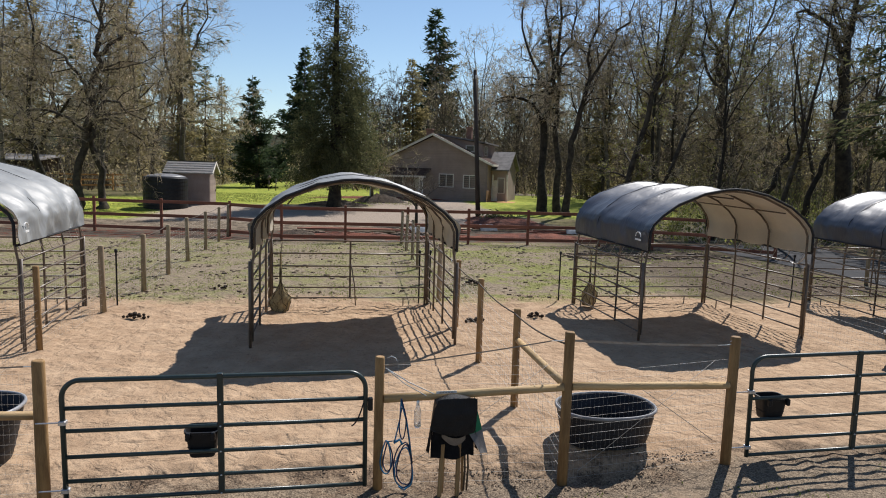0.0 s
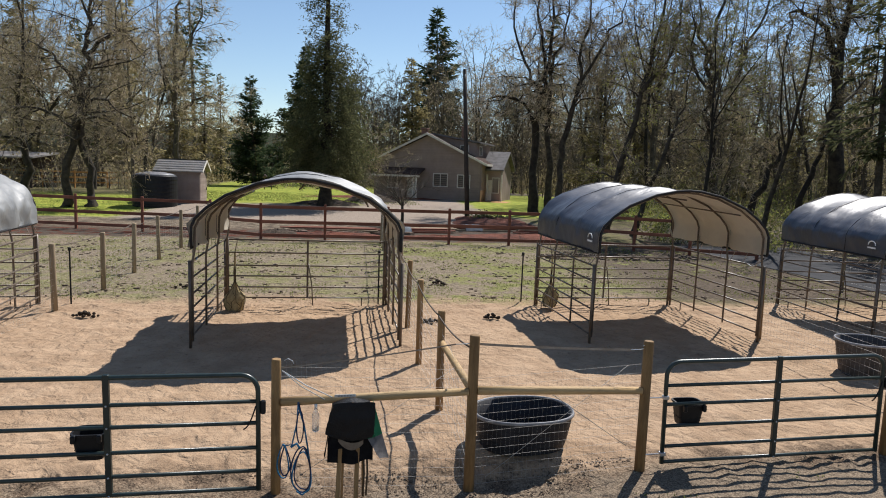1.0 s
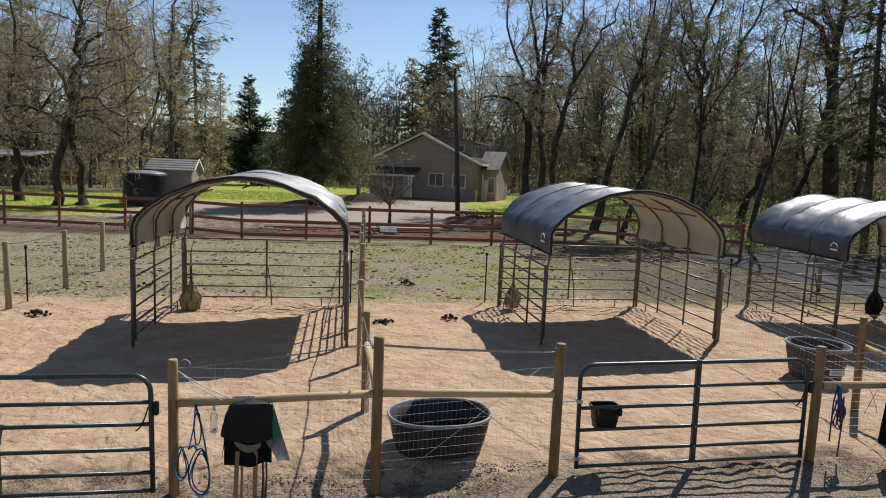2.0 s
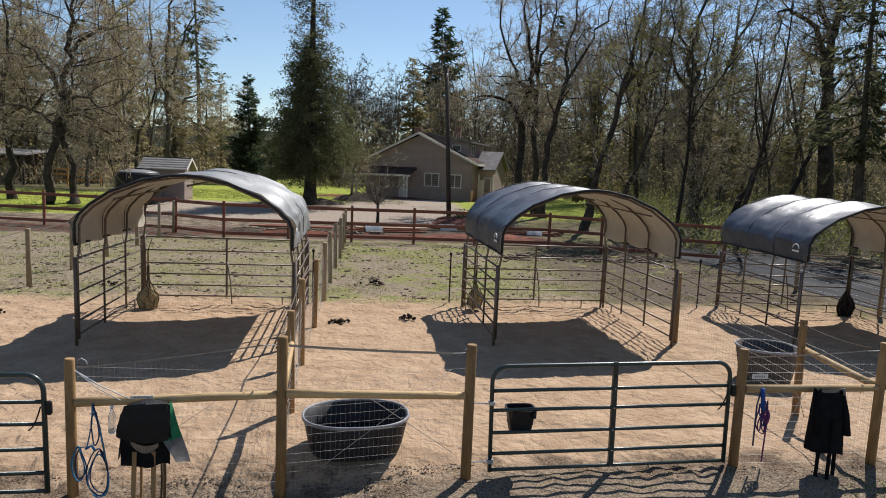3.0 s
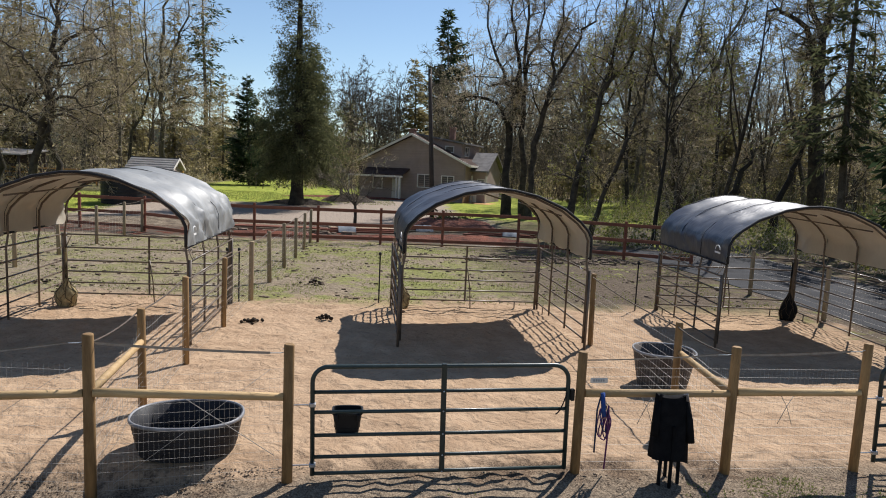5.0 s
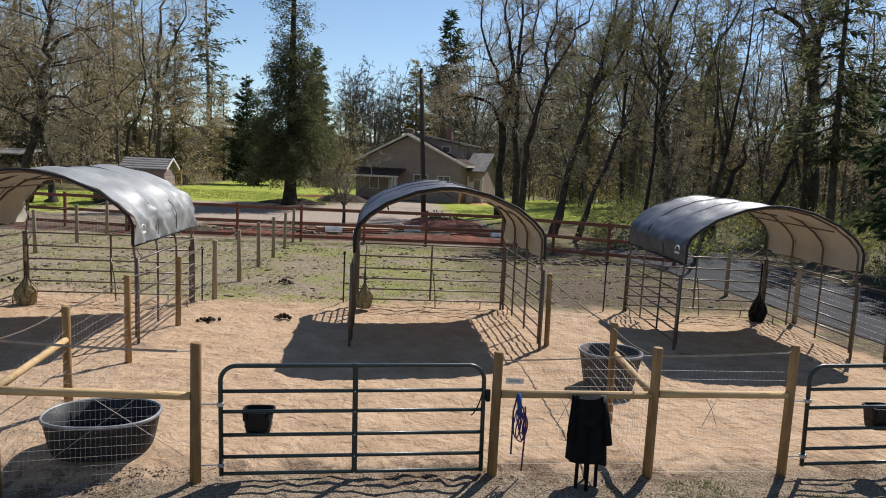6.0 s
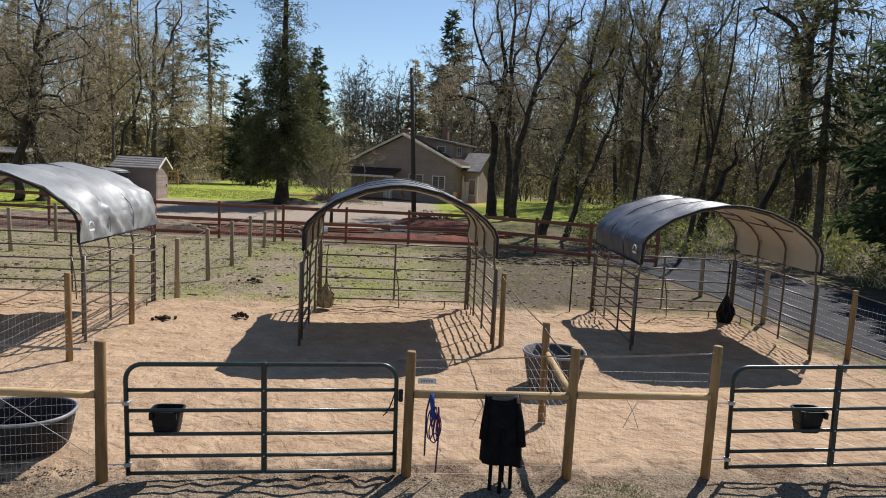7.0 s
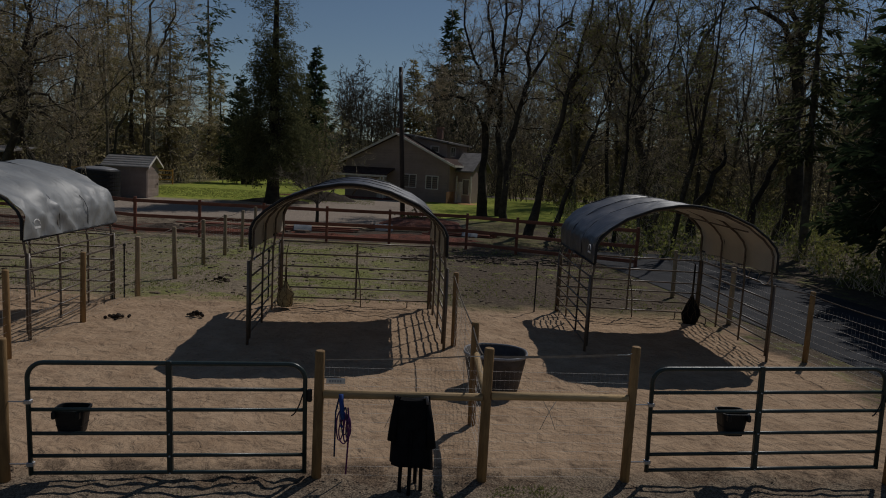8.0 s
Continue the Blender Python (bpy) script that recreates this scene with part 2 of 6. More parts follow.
def ground_material():
    """Sand in the pens, thin grass behind, red mulch along the rail fence, a pale gravel drive, lawn and wood floor."""
    n = Nodes("ground")
    pos = n.node("NewGeometry")
    xyz = n.nt.nodes.new("ShaderNodeSeparateXYZ")
    n.put(xyz.inputs[0], pos)
    x, y = xyz.outputs[0], xyz.outputs[1]
    n1, n2, n3, n4 = n.noise(pos, 0.35, 4), n.noise(pos, 1.7, 6, 0.65), n.noise(pos, 9.0, 6, 0.7), n.noise(pos, 45.0, 4, 0.7)
    wob = n.math("ADD", n.math("MULTIPLY", n.math("SUBTRACT", n1, 0.5), 3.0), n.math("MULTIPLY", n.math("SUBTRACT", n2, 0.5), 1.6))
    yw = n.math("ADD", y, wob)
    xw = n.math("ADD", x, wob)
    sand = n.mix(n.ramp(n2, 0.3, 0.7), (0.325, 0.220, 0.139), (0.437, 0.309, 0.203))
    sand = n.mix(n.ramp(n3, 0.5, 0.75), sand, (0.235, 0.155, 0.098))
    sand = n.mix(n.ramp(n.noise(pos, 0.9, 5, 0.7), 0.62, 0.74), sand, (0.225, 0.15, 0.097))
    dirt = n.mix(n.ramp(n3, 0.35, 0.65), (0.155, 0.122, 0.085), (0.29, 0.232, 0.165))
    litter = n.mix(n.ramp(n4, 0.38, 0.62), (0.10, 0.075, 0.054), (0.285, 0.22, 0.155))
    litter = n.mix(n.ramp(n.noise(pos, 0.8, 5, 0.7), 0.56, 0.68), litter, (0.27, 0.20, 0.138))
    # Brown earth, with part of the tree shade put into its tone.
    soil = n.mix(n.ramp(n3, 0.35, 0.65), (0.066, 0.050, 0.036), (0.135, 0.104, 0.076))
    green = n.mix(n.ramp(n3, 0.3, 0.7), (0.130, 0.138, 0.046), (0.25, 0.242, 0.090))
    paddock = n.mix(n.ramp(n.math("ADD", n.math("ADD", n.math("MULTIPLY", n1, 0.4), n.math("MULTIPLY", n2, 0.35)), n.math("MULTIPLY", n3, 0.25)), 0.475, 0.53), dirt, green)
    paddock = n.mix(n.math("MULTIPLY", n.ramp(n.math("ADD", x, n.math("MULTIPLY", wob, 0.3)), 3.4, 2.4), n.ramp(n2, 0.35, 0.62, 0.9, 0.35)), paddock, dirt)
    paddock = n.mix(n.ramp(n.noise(pos, 2.6, 6, 0.7), 0.58, 0.66), paddock, (0.080, 0.062, 0.044))
    paddock = n.mix(n.math("MULTIPLY", n.ramp(n.noise(pos, 7.0, 4, 0.7), 0.58, 0.68), 0.7), paddock, (0.070, 0.060, 0.040))
    paddock = n.mix(n.math("MULTIPLY", n.ramp(n.noise(pos, 1.1, 5, 0.7), 0.60, 0.70), 0.6), paddock, (0.30, 0.235, 0.165))
    paddock = n.mix(n.math("MULTIPLY", n.ramp(n.noise(pos, 16.0, 4, 0.7), 0.55, 0.64), 0.6), paddock, (0.088, 0.074, 0.044))
    mulch = n.mix(n.ramp(n3, 0.35, 0.65), (0.060, 0.019, 0.012), (0.150, 0.043, 0.024))
    mulch = n.mix(n.ramp(n2, 0.40, 0.50), mulch, (0.085, 0.066, 0.050))
    gravel = n.mix(n.ramp(n3, 0.3, 0.7), (0.245, 0.195, 0.155), (0.34, 0.28, 0.225))
    lawn = n.mix(n.ramp(n2, 0.35, 0.65), (0.16, 0.21, 0.03), (0.32, 0.33, 0.06))
    wood = n.mix(n.ramp(n2, 0.35, 0.65), (0.11, 0.085, 0.052), (0.145, 0.14, 0.055))
    c = n.mix(n.ramp(n.math("ADD", y, n.math("MULTIPLY", wob, 0.22)), 6.35, 6.85), litter, sand)
    turned = n.math("MULTIPLY", n.ramp(y, 6.1, 6.4), n.ramp(y, 7.0, 6.65))
    c = n.mix(n.math("MULTIPLY", turned, n.ramp(n.noise(pos, 1.6, 6, 0.7), 0.47, 0.56)), c, n.mix(n.ramp(n4, 0.4, 0.6), (0.07, 0.048, 0.034), (0.20, 0.142, 0.095)))
    c = n.mix(n.ramp(yw, 15.0, 16.6), c, paddock)
    c = n.mix(n.math("MULTIPLY", n.ramp(xw, 8.5, 12.0), n.ramp(yw, 15.0, 16.6)), c, soil)
    c = n.mix(n.math("MULTIPLY", n.math("MULTIPLY", n.ramp(xw, 8.5, 12.0), n.ramp(yw, 19.0, 21.0)), n.ramp(n2, 0.56, 0.64)), c, green)
    c = n.mix(n.ramp(yw, 28.6, 29.4), c, mulch)
    c = n.mix(n.ramp(yw, 32.0, 34.2), c, n.mix(n.ramp(xw, 2.0, 5.0), n.mix(n.ramp(n2, 0.42, 0.6), soil, dirt), n.mix(n.ramp(n2, 0.42, 0.56), soil, mulch)))
    c = n.mix(n.ramp(yw, 37.5, 39.5), c, gravel)
    c = n.mix(n.math("MULTIPLY", n.ramp(yw, 48.5, 50.5), n.math("MAXIMUM", n.ramp(n.math("ADD", xw, n.math("MULTIPLY", yw, -0.12)), -2.6, -3.6), n.ramp(yw, 66.0, 68.0))), c, lawn)
    c = n.mix(n.math("MULTIPLY", n.ramp(xw, -10.0, -11.5), n.ramp(yw, 37.5, 39.5)), c, lawn)
    c = n.mix(n.math("MULTIPLY", n.ramp(xw, 12.0, 15.0), n.ramp(yw, 29.0, 31.0)), c, wood)
    c = n.mix(n.math("MULTIPLY", n.math("MULTIPLY", n.ramp(xw, 12.0, 15.0), n.ramp(yw, 56.0, 58.0)), n.ramp(n1, 0.38, 0.5)), c, lawn)
    c = n.mix(n.math("MULTIPLY", n.math("MULTIPLY", n.ramp(xw, 11.5, 13.0), n.ramp(xw, 34.0, 30.0)), n.math("MULTIPLY", n.ramp(yw, 43.0, 45.0), n.ramp(yw, 80.0, 70.0))), c, lawn)
    c = n.mix(n.math("MULTIPLY", n.math("MULTIPLY", n.ramp(x, 12.0, 13.0), n.ramp(x, 40.0, 36.0)), n.math("MULTIPLY", n.ramp(yw, 78.0, 79.5), n.ramp(yw, 87.0, 85.0))), c, gravel)
    c = n.mix(n.math("MULTIPLY", n.math("MULTIPLY", n.ramp(xw, 16.6, 17.4), n.ramp(yw, 42.0, 38.0)), n.ramp(yw, 6.5, 8.0)), c, n.mix(n.ramp(n2, 0.5, 0.6), soil, wood))
    c = n.mix(n.math("MULTIPLY", n.ramp(xw, -13.0, -15.0), n.ramp(yw, 52.0, 56.0)), c, wood)
    h = n.math("ADD", n.math("ADD", n.math("MULTIPLY", n.noise(pos, 4.2, 3, 0.5, 0.6), 0.75), n.math("MULTIPLY", n3, 0.22)), n.math("MULTIPLY", n4, 0.05))
    return n.done(c, 0.95, n.bump(h, 1.0, 0.13), spec=0.1)


GROUND = ground_material()


def asphalt_material():
    n = Nodes("asphalt")
    pos = n.node("NewGeometry")
    a, b = n.noise(pos, 0.8, 5), n.noise(pos, 40.0, 4)
    c = n.mix(n.ramp(a, 0.35, 0.65), (0.025, 0.026, 0.030), (0.040, 0.041, 0.046))
    c = n.mix(n.ramp(b, 0.55, 0.75), c, (0.08, 0.079, 0.078))
    return n.done(c, 0.85, n.bump(b, 0.5, 0.01), spec=0.1)


ASPHALT = asphalt_material()


# ---- mesh helpers ----
def smooth(a, b, v):
    t = min(max((v - a) / (b - a), 0.0), 1.0)
    return t * t * (3 - 2 * t)


def gz(x, y):
    """Height of the ground, without its small lumps."""
    z = (-0.05 - 0.14 * (1 - smooth(1.8, 5.0, x)) * smooth(-1.5, 1.5, x) - 0.05 * (1 - smooth(-1.5, 1.5, x))) * (1 - smooth(6.4, 7.15, y))
    z -= 0.11 * math.exp(-((x - 3.4) / 1.5) ** 2) * (1 - smooth(6.4, 6.95, y))
    return z + 0.45 * smooth(40.0, 53.0, y) + 6.0 * smooth(140.0, 420.0, y)


class Build:
    """Gathers vertices and faces for one mesh."""

    def __init__(self):
        self.v, self.f = [], []

    def ring(self, centre, u, w, r, n):
        k = len(self.v)
        for i in range(n):
            a = 2 * math.pi * i / n
            self.v.append(centre + u * (r * math.cos(a)) + w * (r * math.sin(a)))
        return k

    def tube(self, pts, radii, n=6, cap=True):
        pts = [Vector(p) for p in pts]
        if not isinstance(radii, (list, tuple)):
            radii = [radii] * len(pts)
        rings, last, u = [], len(pts) - 1, None
        for i, p in enumerate(pts):
            d = (pts[min(i + 1, last)] - pts[max(i - 1, 0)]).normalized()
            if u is None:
                u = d.orthogonal().normalized()
            else:
                u = (u - d * u.dot(d))
                u = u.normalized() if u.length > 1e-6 else d.orthogonal().normalized()
            rings.append(self.ring(p, u, d.cross(u), radii[i], n))
        for a, b in zip(rings, rings[1:]):
            for i in range(n):
                j = (i + 1) % n
                self.f.append((a + i, a + j, b + j, b + i))
        if cap:
            self.f.append(tuple(rings[0] + i for i in reversed(range(n))))
            self.f.append(tuple(rings[-1] + i for i in range(n)))
        return self

    def box(self, c, s, m=None, bevel=0.0):
        """A box with its edges taken off by bevel."""
        cx, cy, cz = c
        hx, hy, hz = s[0] / 2, s[1] / 2, s[2] / 2
        b = min(bevel, hx * 0.9, hy * 0.9, hz * 0.9)
        k = len(self.v)
        prof = [(-hz, b), (-hz + b, 0.0), (hz - b, 0.0), (hz, b)] if b else [(-hz, 0.0), (hz, 0.0)]
        per = 8 if b else 4
        for z, ins in prof:
            x, y = hx - ins, hy - ins
            if b:
                e = b if not ins else b * 0.6
                ring = [(x - e, -y), (x, -y + e), (x, y - e), (x - e, y), (-x + e, y), (-x, y - e), (-x, -y + e), (-x + e, -y)]
            else:
                ring = [(x, -y), (x, y), (-x, y), (-x, -y)]
            for px, py in ring:
                p = Vector((px, py, z))
                self.v.append((m @ p if m else p) + Vector((cx, cy, cz)))
        for r in range(len(prof) - 1):
            for i in range(per):
                j = (i + 1) % per
                a = k + r * per
                self.f.append((a + i, a + j, a + per + j, a + per + i))
        self.f.append(tuple(k + i for i in reversed(range(per))))
        self.f.append(tuple(k + (len(prof) - 1) * per + i for i in range(per)))
        return self

    def grid(self, rows, close=False):
        """A skin over rows of points."""
        k, nc = len(self.v), len(rows[0])
        for r in rows:
            self.v.extend(Vector(p) for p in r)
        for i in range(len(rows) - 1):
            for j in range(nc if close else nc - 1):
                j2 = (j + 1) % nc
                a = k + i * nc
                self.f.append((a + j, a + j2, a + nc + j2, a + nc + j))
        return self

    def poly(self, pts):
        k = len(self.v)
        self.v.extend(Vector(p) for p in pts)
        self.f.append(tuple(range(k, k + len(pts))))
        return self

    def prism(self, outline, axis, a, b):
        """An outline of (u, w) drawn out along x or y from a to b."""
        place = (lambda u, w, s: Vector((s, u, w))) if axis == "x" else (lambda u, w, s: Vector((u, s, w)))
        k, n = len(self.v), len(outline)
        for s in (a, b):
            self.v.extend(place(u, w, s) for u, w in outline)
        for i in range(n):
            j = (i + 1) % n
            self.f.append((k + i, k + j, k + n + j, k + n + i))
        self.f.append(tuple(k + i for i in reversed(range(n))))
        self.f.append(tuple(k + n + i for i in range(n)))
        return self

    def mesh(self, name, material, shade=False):
        me = bpy.data.meshes.new(name)
        me.from_pydata([tuple(p) for p in self.v], [], self.f)
        me.materials.append(material)
        if shade:
            me.polygons.foreach_set("use_smooth", [True] * len(me.polygons))
        me.update()
        return me


def part(name, build, material, parent=None, label="", shade=False, kind=""):
    """One mesh object, under a thing or a part where there is one."""
    ob = new(name, build.mesh(name, material, shade) if isinstance(build, Build) else build)
    if parent is not None:
        ob.parent = parent
    return tagged(ob, label, kind=kind)


def thing(name, label, category, group="", m=None):
    ob = new(name)
    ob.empty_display_size = 0.2
    if m is not None:
        ob.matrix_world = m
    return tagged(ob, label, category, group)


def sag(a, b, drop, n=8):
    a, b = Vector(a), Vector(b)
    return [a.lerp(b, i / n) - Vector((0, 0, drop * 4 * (i / n) * (1 - i / n))) for i in range(n + 1)]


# ---- ground ----
def spread(lo, hi, fine_lo, fine_hi, step, grow=1.16):
    """Grid lines, close together inside the fine stretch and wider outwards."""
    mid = [fine_lo + i * step for i in range(int((fine_hi - fine_lo) / step) + 1)]
    up, s = [mid[-1]], step
    while up[-1] < hi:
        s *= grow
        up.append(up[-1] + s)
    down, s = [mid[0]], step
    while down[-1] > lo:
        s *= grow
        down.append(down[-1] - s)
    return down[:0:-1] + mid + up[1:]


def lumps(x, y):
    """Hoof-trodden lumps, strongest in the pens."""
    if not (-12 < x < 24 and 2 < y < 32):
        return 0.0
    w = smooth(5.0, 6.2, y) * (1 - smooth(15.5, 19, y) * 0.6) * (1 - smooth(26, 32, y)) * (1 - smooth(16.5, 18, x))
    z = 0.022 * noise.noise((x * 2.3, y * 2.3, 0)) + 0.026 * noise.noise((x * 4.7, y * 4.7, 3)) + 0.012 * noise.noise((x * 8.5, y * 8.5, 5)) + 0.03 * noise.noise((x * 0.5, y * 0.5, 7))
    z += 0.055 * smooth(13.5, 14.3, y) * (1 - smooth(15.4, 16.6, y)) * noise.noise((x * 1.7, y * 4.2, 11))
    ridge = smooth(6.0, 6.4, y) * (1 - smooth(6.6, 7.0, y)) * max(0.0, noise.noise((x * 0.8, y * 1.5, 9)) + 0.15)
    z += 0.10 * ridge * (0.5 + noise.noise((x * 6.0, y * 7.0, 2)))
    return z * w + 0.015 * noise.noise((x * 5, y * 5, 1)) * (1 - smooth(5.0, 6.2, y))


def build_ground():
    xs, ys = spread(-700, 700, -5.5, 17.5, 0.08), spread(-300, 900, 5.4, 16.0, 0.08)
    nx = len(xs)
    b = Build()
    b.v = [Vector((x, y, gz(x, y) + lumps(x, y))) for y in ys for x in xs]
    b.f = [(j * nx + i, j * nx + i + 1, (j + 1) * nx + i + 1, (j + 1) * nx + i) for j in range(len(ys) - 1) for i in range(nx - 1)]
    tagged(part("ground", b, GROUND, shade=True), "tan trodden sand giving way to thin grass and lawn", "ground", kind="structure")


build_ground()


def strip(name, label, left, right, material):
    """A road surface between two edges given as (x, y) rows."""
    b = Build()
    rows = []
    for (ax, ay), (bx, by) in zip(left, right):
        rows.append([(ax + (bx - ax) * k / 6, ay + (by - ay) * k / 6, gz(ax + (bx - ax) * k / 6, ay + (by - ay) * k / 6) + 0.02) for k in range(7)])
    b.grid(rows)
    tagged(part(name, b, material, shade=True), label, "road", kind="structure")


ROAD_Y = [-10 + i * 3 for i in range(14)]
strip("road", "dark grey asphalt lane in dappled tree shade",
      [(18.0 - 0.02 * (y - 12) + 0.0022 * max(y - 14, 0) ** 2 * -1, y) for y in ROAD_Y],
      [(23.0 + 0.05 * (y - 12), y) for y in ROAD_Y], ASPHALT)


# ---- pen shelters ----
ARCH = [(-1.87, 1.80), (-1.87, 2.00), (-1.865, 2.17), (-1.80, 2.31), (-1.62, 2.49), (-1.28, 2.72), (-0.72, 2.94), (-0.25, 3.03)]
ARCH = [(x * 0.95, z) for x, z in ARCH]
ARCH = ARCH + [(0.0, 3.045)] + [(-x, z) for x, z in reversed(ARCH)]
RAILS = (0.18, 0.43, 0.69, 0.94, 1.24, 1.54)
DEEP, HALF, RISE = 3.66, 1.83, 0.07


def corral_panel(parent, length, m, uprights=(0.5,)):
    """A pipe panel from its own origin along x, six rails high."""
    p = part("corral_panel", Build().tube([(0.02, 0, 0.0), (0.02, 0, 1.57)], 0.028, 8), PANEL_PAINT, parent, shade=True)
    p.matrix_local = m
    part("end_post", Build().tube([(length - 0.02, 0, 0.0), (length - 0.02, 0, 1.57)], 0.028, 8), PANEL_PAINT, p, shade=True)
    rail = Build().tube([(0.02, 0, 0), (length - 0.02, 0, 0)], 0.0175, 8).mesh("rail", PANEL_PAINT, True)
    for z in RAILS:
        part("rail", rail, None, p).location = (0, 0, z)
    for k in uprights:
        part("brace", Build().box((length * k, 0.022, 0.86), (0.045, 0.012, 1.36), None, 0.003), PANEL_PAINT, p)
    part("foot", Build().tube([(length * 0.85, 0, 0.18), (length * 0.85, 0, -0.02)], 0.014, 6), PANEL_PAINT, p, shade=True)
    return p


def canopy_rows(lift, seed, wrinkle, y0, y1, n=55):
    rows = []
    for i in range(n):
        k = i / (n - 1)
        y = y0 + (y1 - y0) * k
        bay = abs(math.sin(math.pi * 3 * k))
        row = []
        pts = []
        for a, b in zip(ARCH, ARCH[1:]):
            pts += [(a[0] + (b[0] - a[0]) * s / 3, a[1] + (b[1] - a[1]) * s / 3) for s in range(3)]
        pts.append(ARCH[-1])
        for x, z in pts:
            inward = Vector((x * 0.45, 0, z - 1.6)).normalized()
            steep = smooth(0.7, 1.6, abs(x))
            fold = 1 - 2.6 * abs(noise.noise((x * 0.8 + seed, y * 1.5 + z * 1.4, z * 0.9))) + 0.7 * (1 - 2.5 * abs(noise.noise((x * 1.2 - seed, y * 2.4 - z * 2.2, z * 1.5))))
            w = wrinkle * (0.4 * noise.noise((x * 1.3 + seed, y * 2.2, z * 1.4)) + (0.3 * noise.noise((x * 3.1, y * 2.0 + seed, z * 5.0)) + 0.9 * fold) * (0.35 + 0.65 * steep))
            fall = (0.11 - 0.06 * steep) * bay * (wrinkle > 0)
            row.append(Vector((x, y, z + RISE * k * smooth(1.9, 2.6, z))) + inward * (lift + w - fall))
        rows.append(row)
    return rows


def shelter(label, seed, m, cloth=LIT_TARP, crumple=0.028):
    s = thing("pen_shelter", label, "shelter", "shelters in the pens", m)
    corral_panel(s, DEEP, pose(-HALF, 0, 0, 0, 0, 90), ())
    corral_panel(s, DEEP, pose(HALF, 0, 0, 0, 0, 90), ())
    back = corral_panel(s, 2 * HALF - 0.08, pose(-HALF + 0.04, DEEP, 0), (0.5,))
    part("prop", Build().tube([(HALF - 0.02, -0.03, 1.0), (HALF + 0.06, -0.05, 0.5), (HALF + 0.09, -0.06, 0.0)], 0.014, 6), PANEL_PAINT, back, shade=True)
    for k in range(4):
        arc = [(x * 0.985, 0, z - 0.03 + RISE * k / 3 * smooth(1.9, 2.6, z)) for x, z in ARCH]
        part("rib", Build().tube([(-1.79, 0, 0.12), (-1.79, 0, 1.52)] + arc + [(1.79, 0, 1.52), (1.79, 0, 0.12)], 0.021, 8), PANEL_PAINT, s, shade=True).location = (0, 0.03 + k * (DEEP - 0.06) / 3, 0)
    purlin_mesh = Build().tube([(0, 0.03, 0), (0, DEEP - 0.03, RISE)], 0.016, 6).mesh("purlin", PANEL_PAINT, True)
    for x, z in ((-1.19, 2.60), (0.0, 2.87), (1.19, 2.60)):
        part("purlin", purlin_mesh, None, s).location = (x, 0, z)
    c = part("canopy", Build().grid(canopy_rows(0.02, seed, crumple, -0.08, DEEP + 0.08)), cloth, s, "tarpaulin canopy with sagging bays", True)
    part("lining", Build().grid(canopy_rows(0.004, seed, crumple, -0.07, DEEP + 0.07)), LINING, c, "cream fabric lining", True)
    # Thin dark strips stand in for the shaded creases along the ribs.
    for k in (1, 2):
        y = 0.03 + k * (DEEP - 0.06) / 3
        part("seam", Build().tube([(x * 1.012, y, z + 0.028 + RISE * k / 3 * smooth(1.9, 2.6, z)) for x, z in ARCH], 0.006, 5), WEBBING, c, "dark strip for the shaded crease over a rib", True)
    for y, up in ((-0.085, 0.0), (DEEP + 0.085, RISE)):
        part("hem", Build().tube([(x * 1.004, y, z + 0.012 + up * smooth(1.9, 2.6, z)) for x, z in ARCH], 0.026, 6), WEBBING, c, "black hem", True)
    for x in (-1.0, 1.0):
        part("eave_rod", Build().tube([(x * 1.795, -0.06, 1.80), (x * 1.795, DEEP + 0.06, 1.80)], 0.022, 6), WEBBING, c, "dark eave rod", True)
        lace = Build().tube(sag((x * 1.795, 0, 0.25), (x * 1.83, 0.2, 0.01), 0.02, 3), 0.005, 4).mesh("lacing_cord", GREY_TAPE, True)
        for j in range(9):
            part("lacing_cord", lace, None, c, "dusty lacing cord").location = (0, 0.12 + j * 0.43, 1.55)
    for x in (-1.0, 1.0):
        part("corner_strap", Build().tube(sag((x * 1.795, 0.02, 1.80), (x * 1.81, 0.55, 1.55), 0.12, 6), 0.010, 5), STEEL, s, "pale corner strap", True)
    for x in (-1.0, 1.0):
        face = x * 1.822
        mark = Build().tube([(face, 0.34 + 0.11 * math.cos(a), 2.06 + 0.09 * math.sin(a)) for a in [math.pi * i / 8 for i in range(9)]], 0.010, 5)
        mark.box((face, 0.34, 2.00), (0.012, 0.24, 0.035))
        part("printed_mark", mark, WHITE_CORD, c, "small pale printed mark")
    return s


S1, S2, S3, S0 = pose(0.66, 11.46, 0) @ Matrix.Diagonal((1.015, 1, 0.995, 1)), pose(8.10, 11.57, 0), pose(14.50, 11.52, 0, 0, 0, -6.0) @ Matrix.Diagonal((0.975, 1, 0.975, 1)), pose(-6.70, 11.35, 0, 0, 0, 4.5)
shelter("arched pen shelter of brown pipe panels, canopy toned grey as sunlit", 1.0, S1, LIT_TARP, 0.062)
shelter("arched pen shelter with cream lining, canopy toned navy for shade", 5.3, S2, SHADED_TARP)
shelter("arched pen shelter beside the lane, canopy toned navy for shade", 9.1, S3, SHADED_TARP)
shelter("arched pen shelter beside corner posts, canopy toned grey as sunlit", 13.7, S0, LIT_TARP, 0.062)


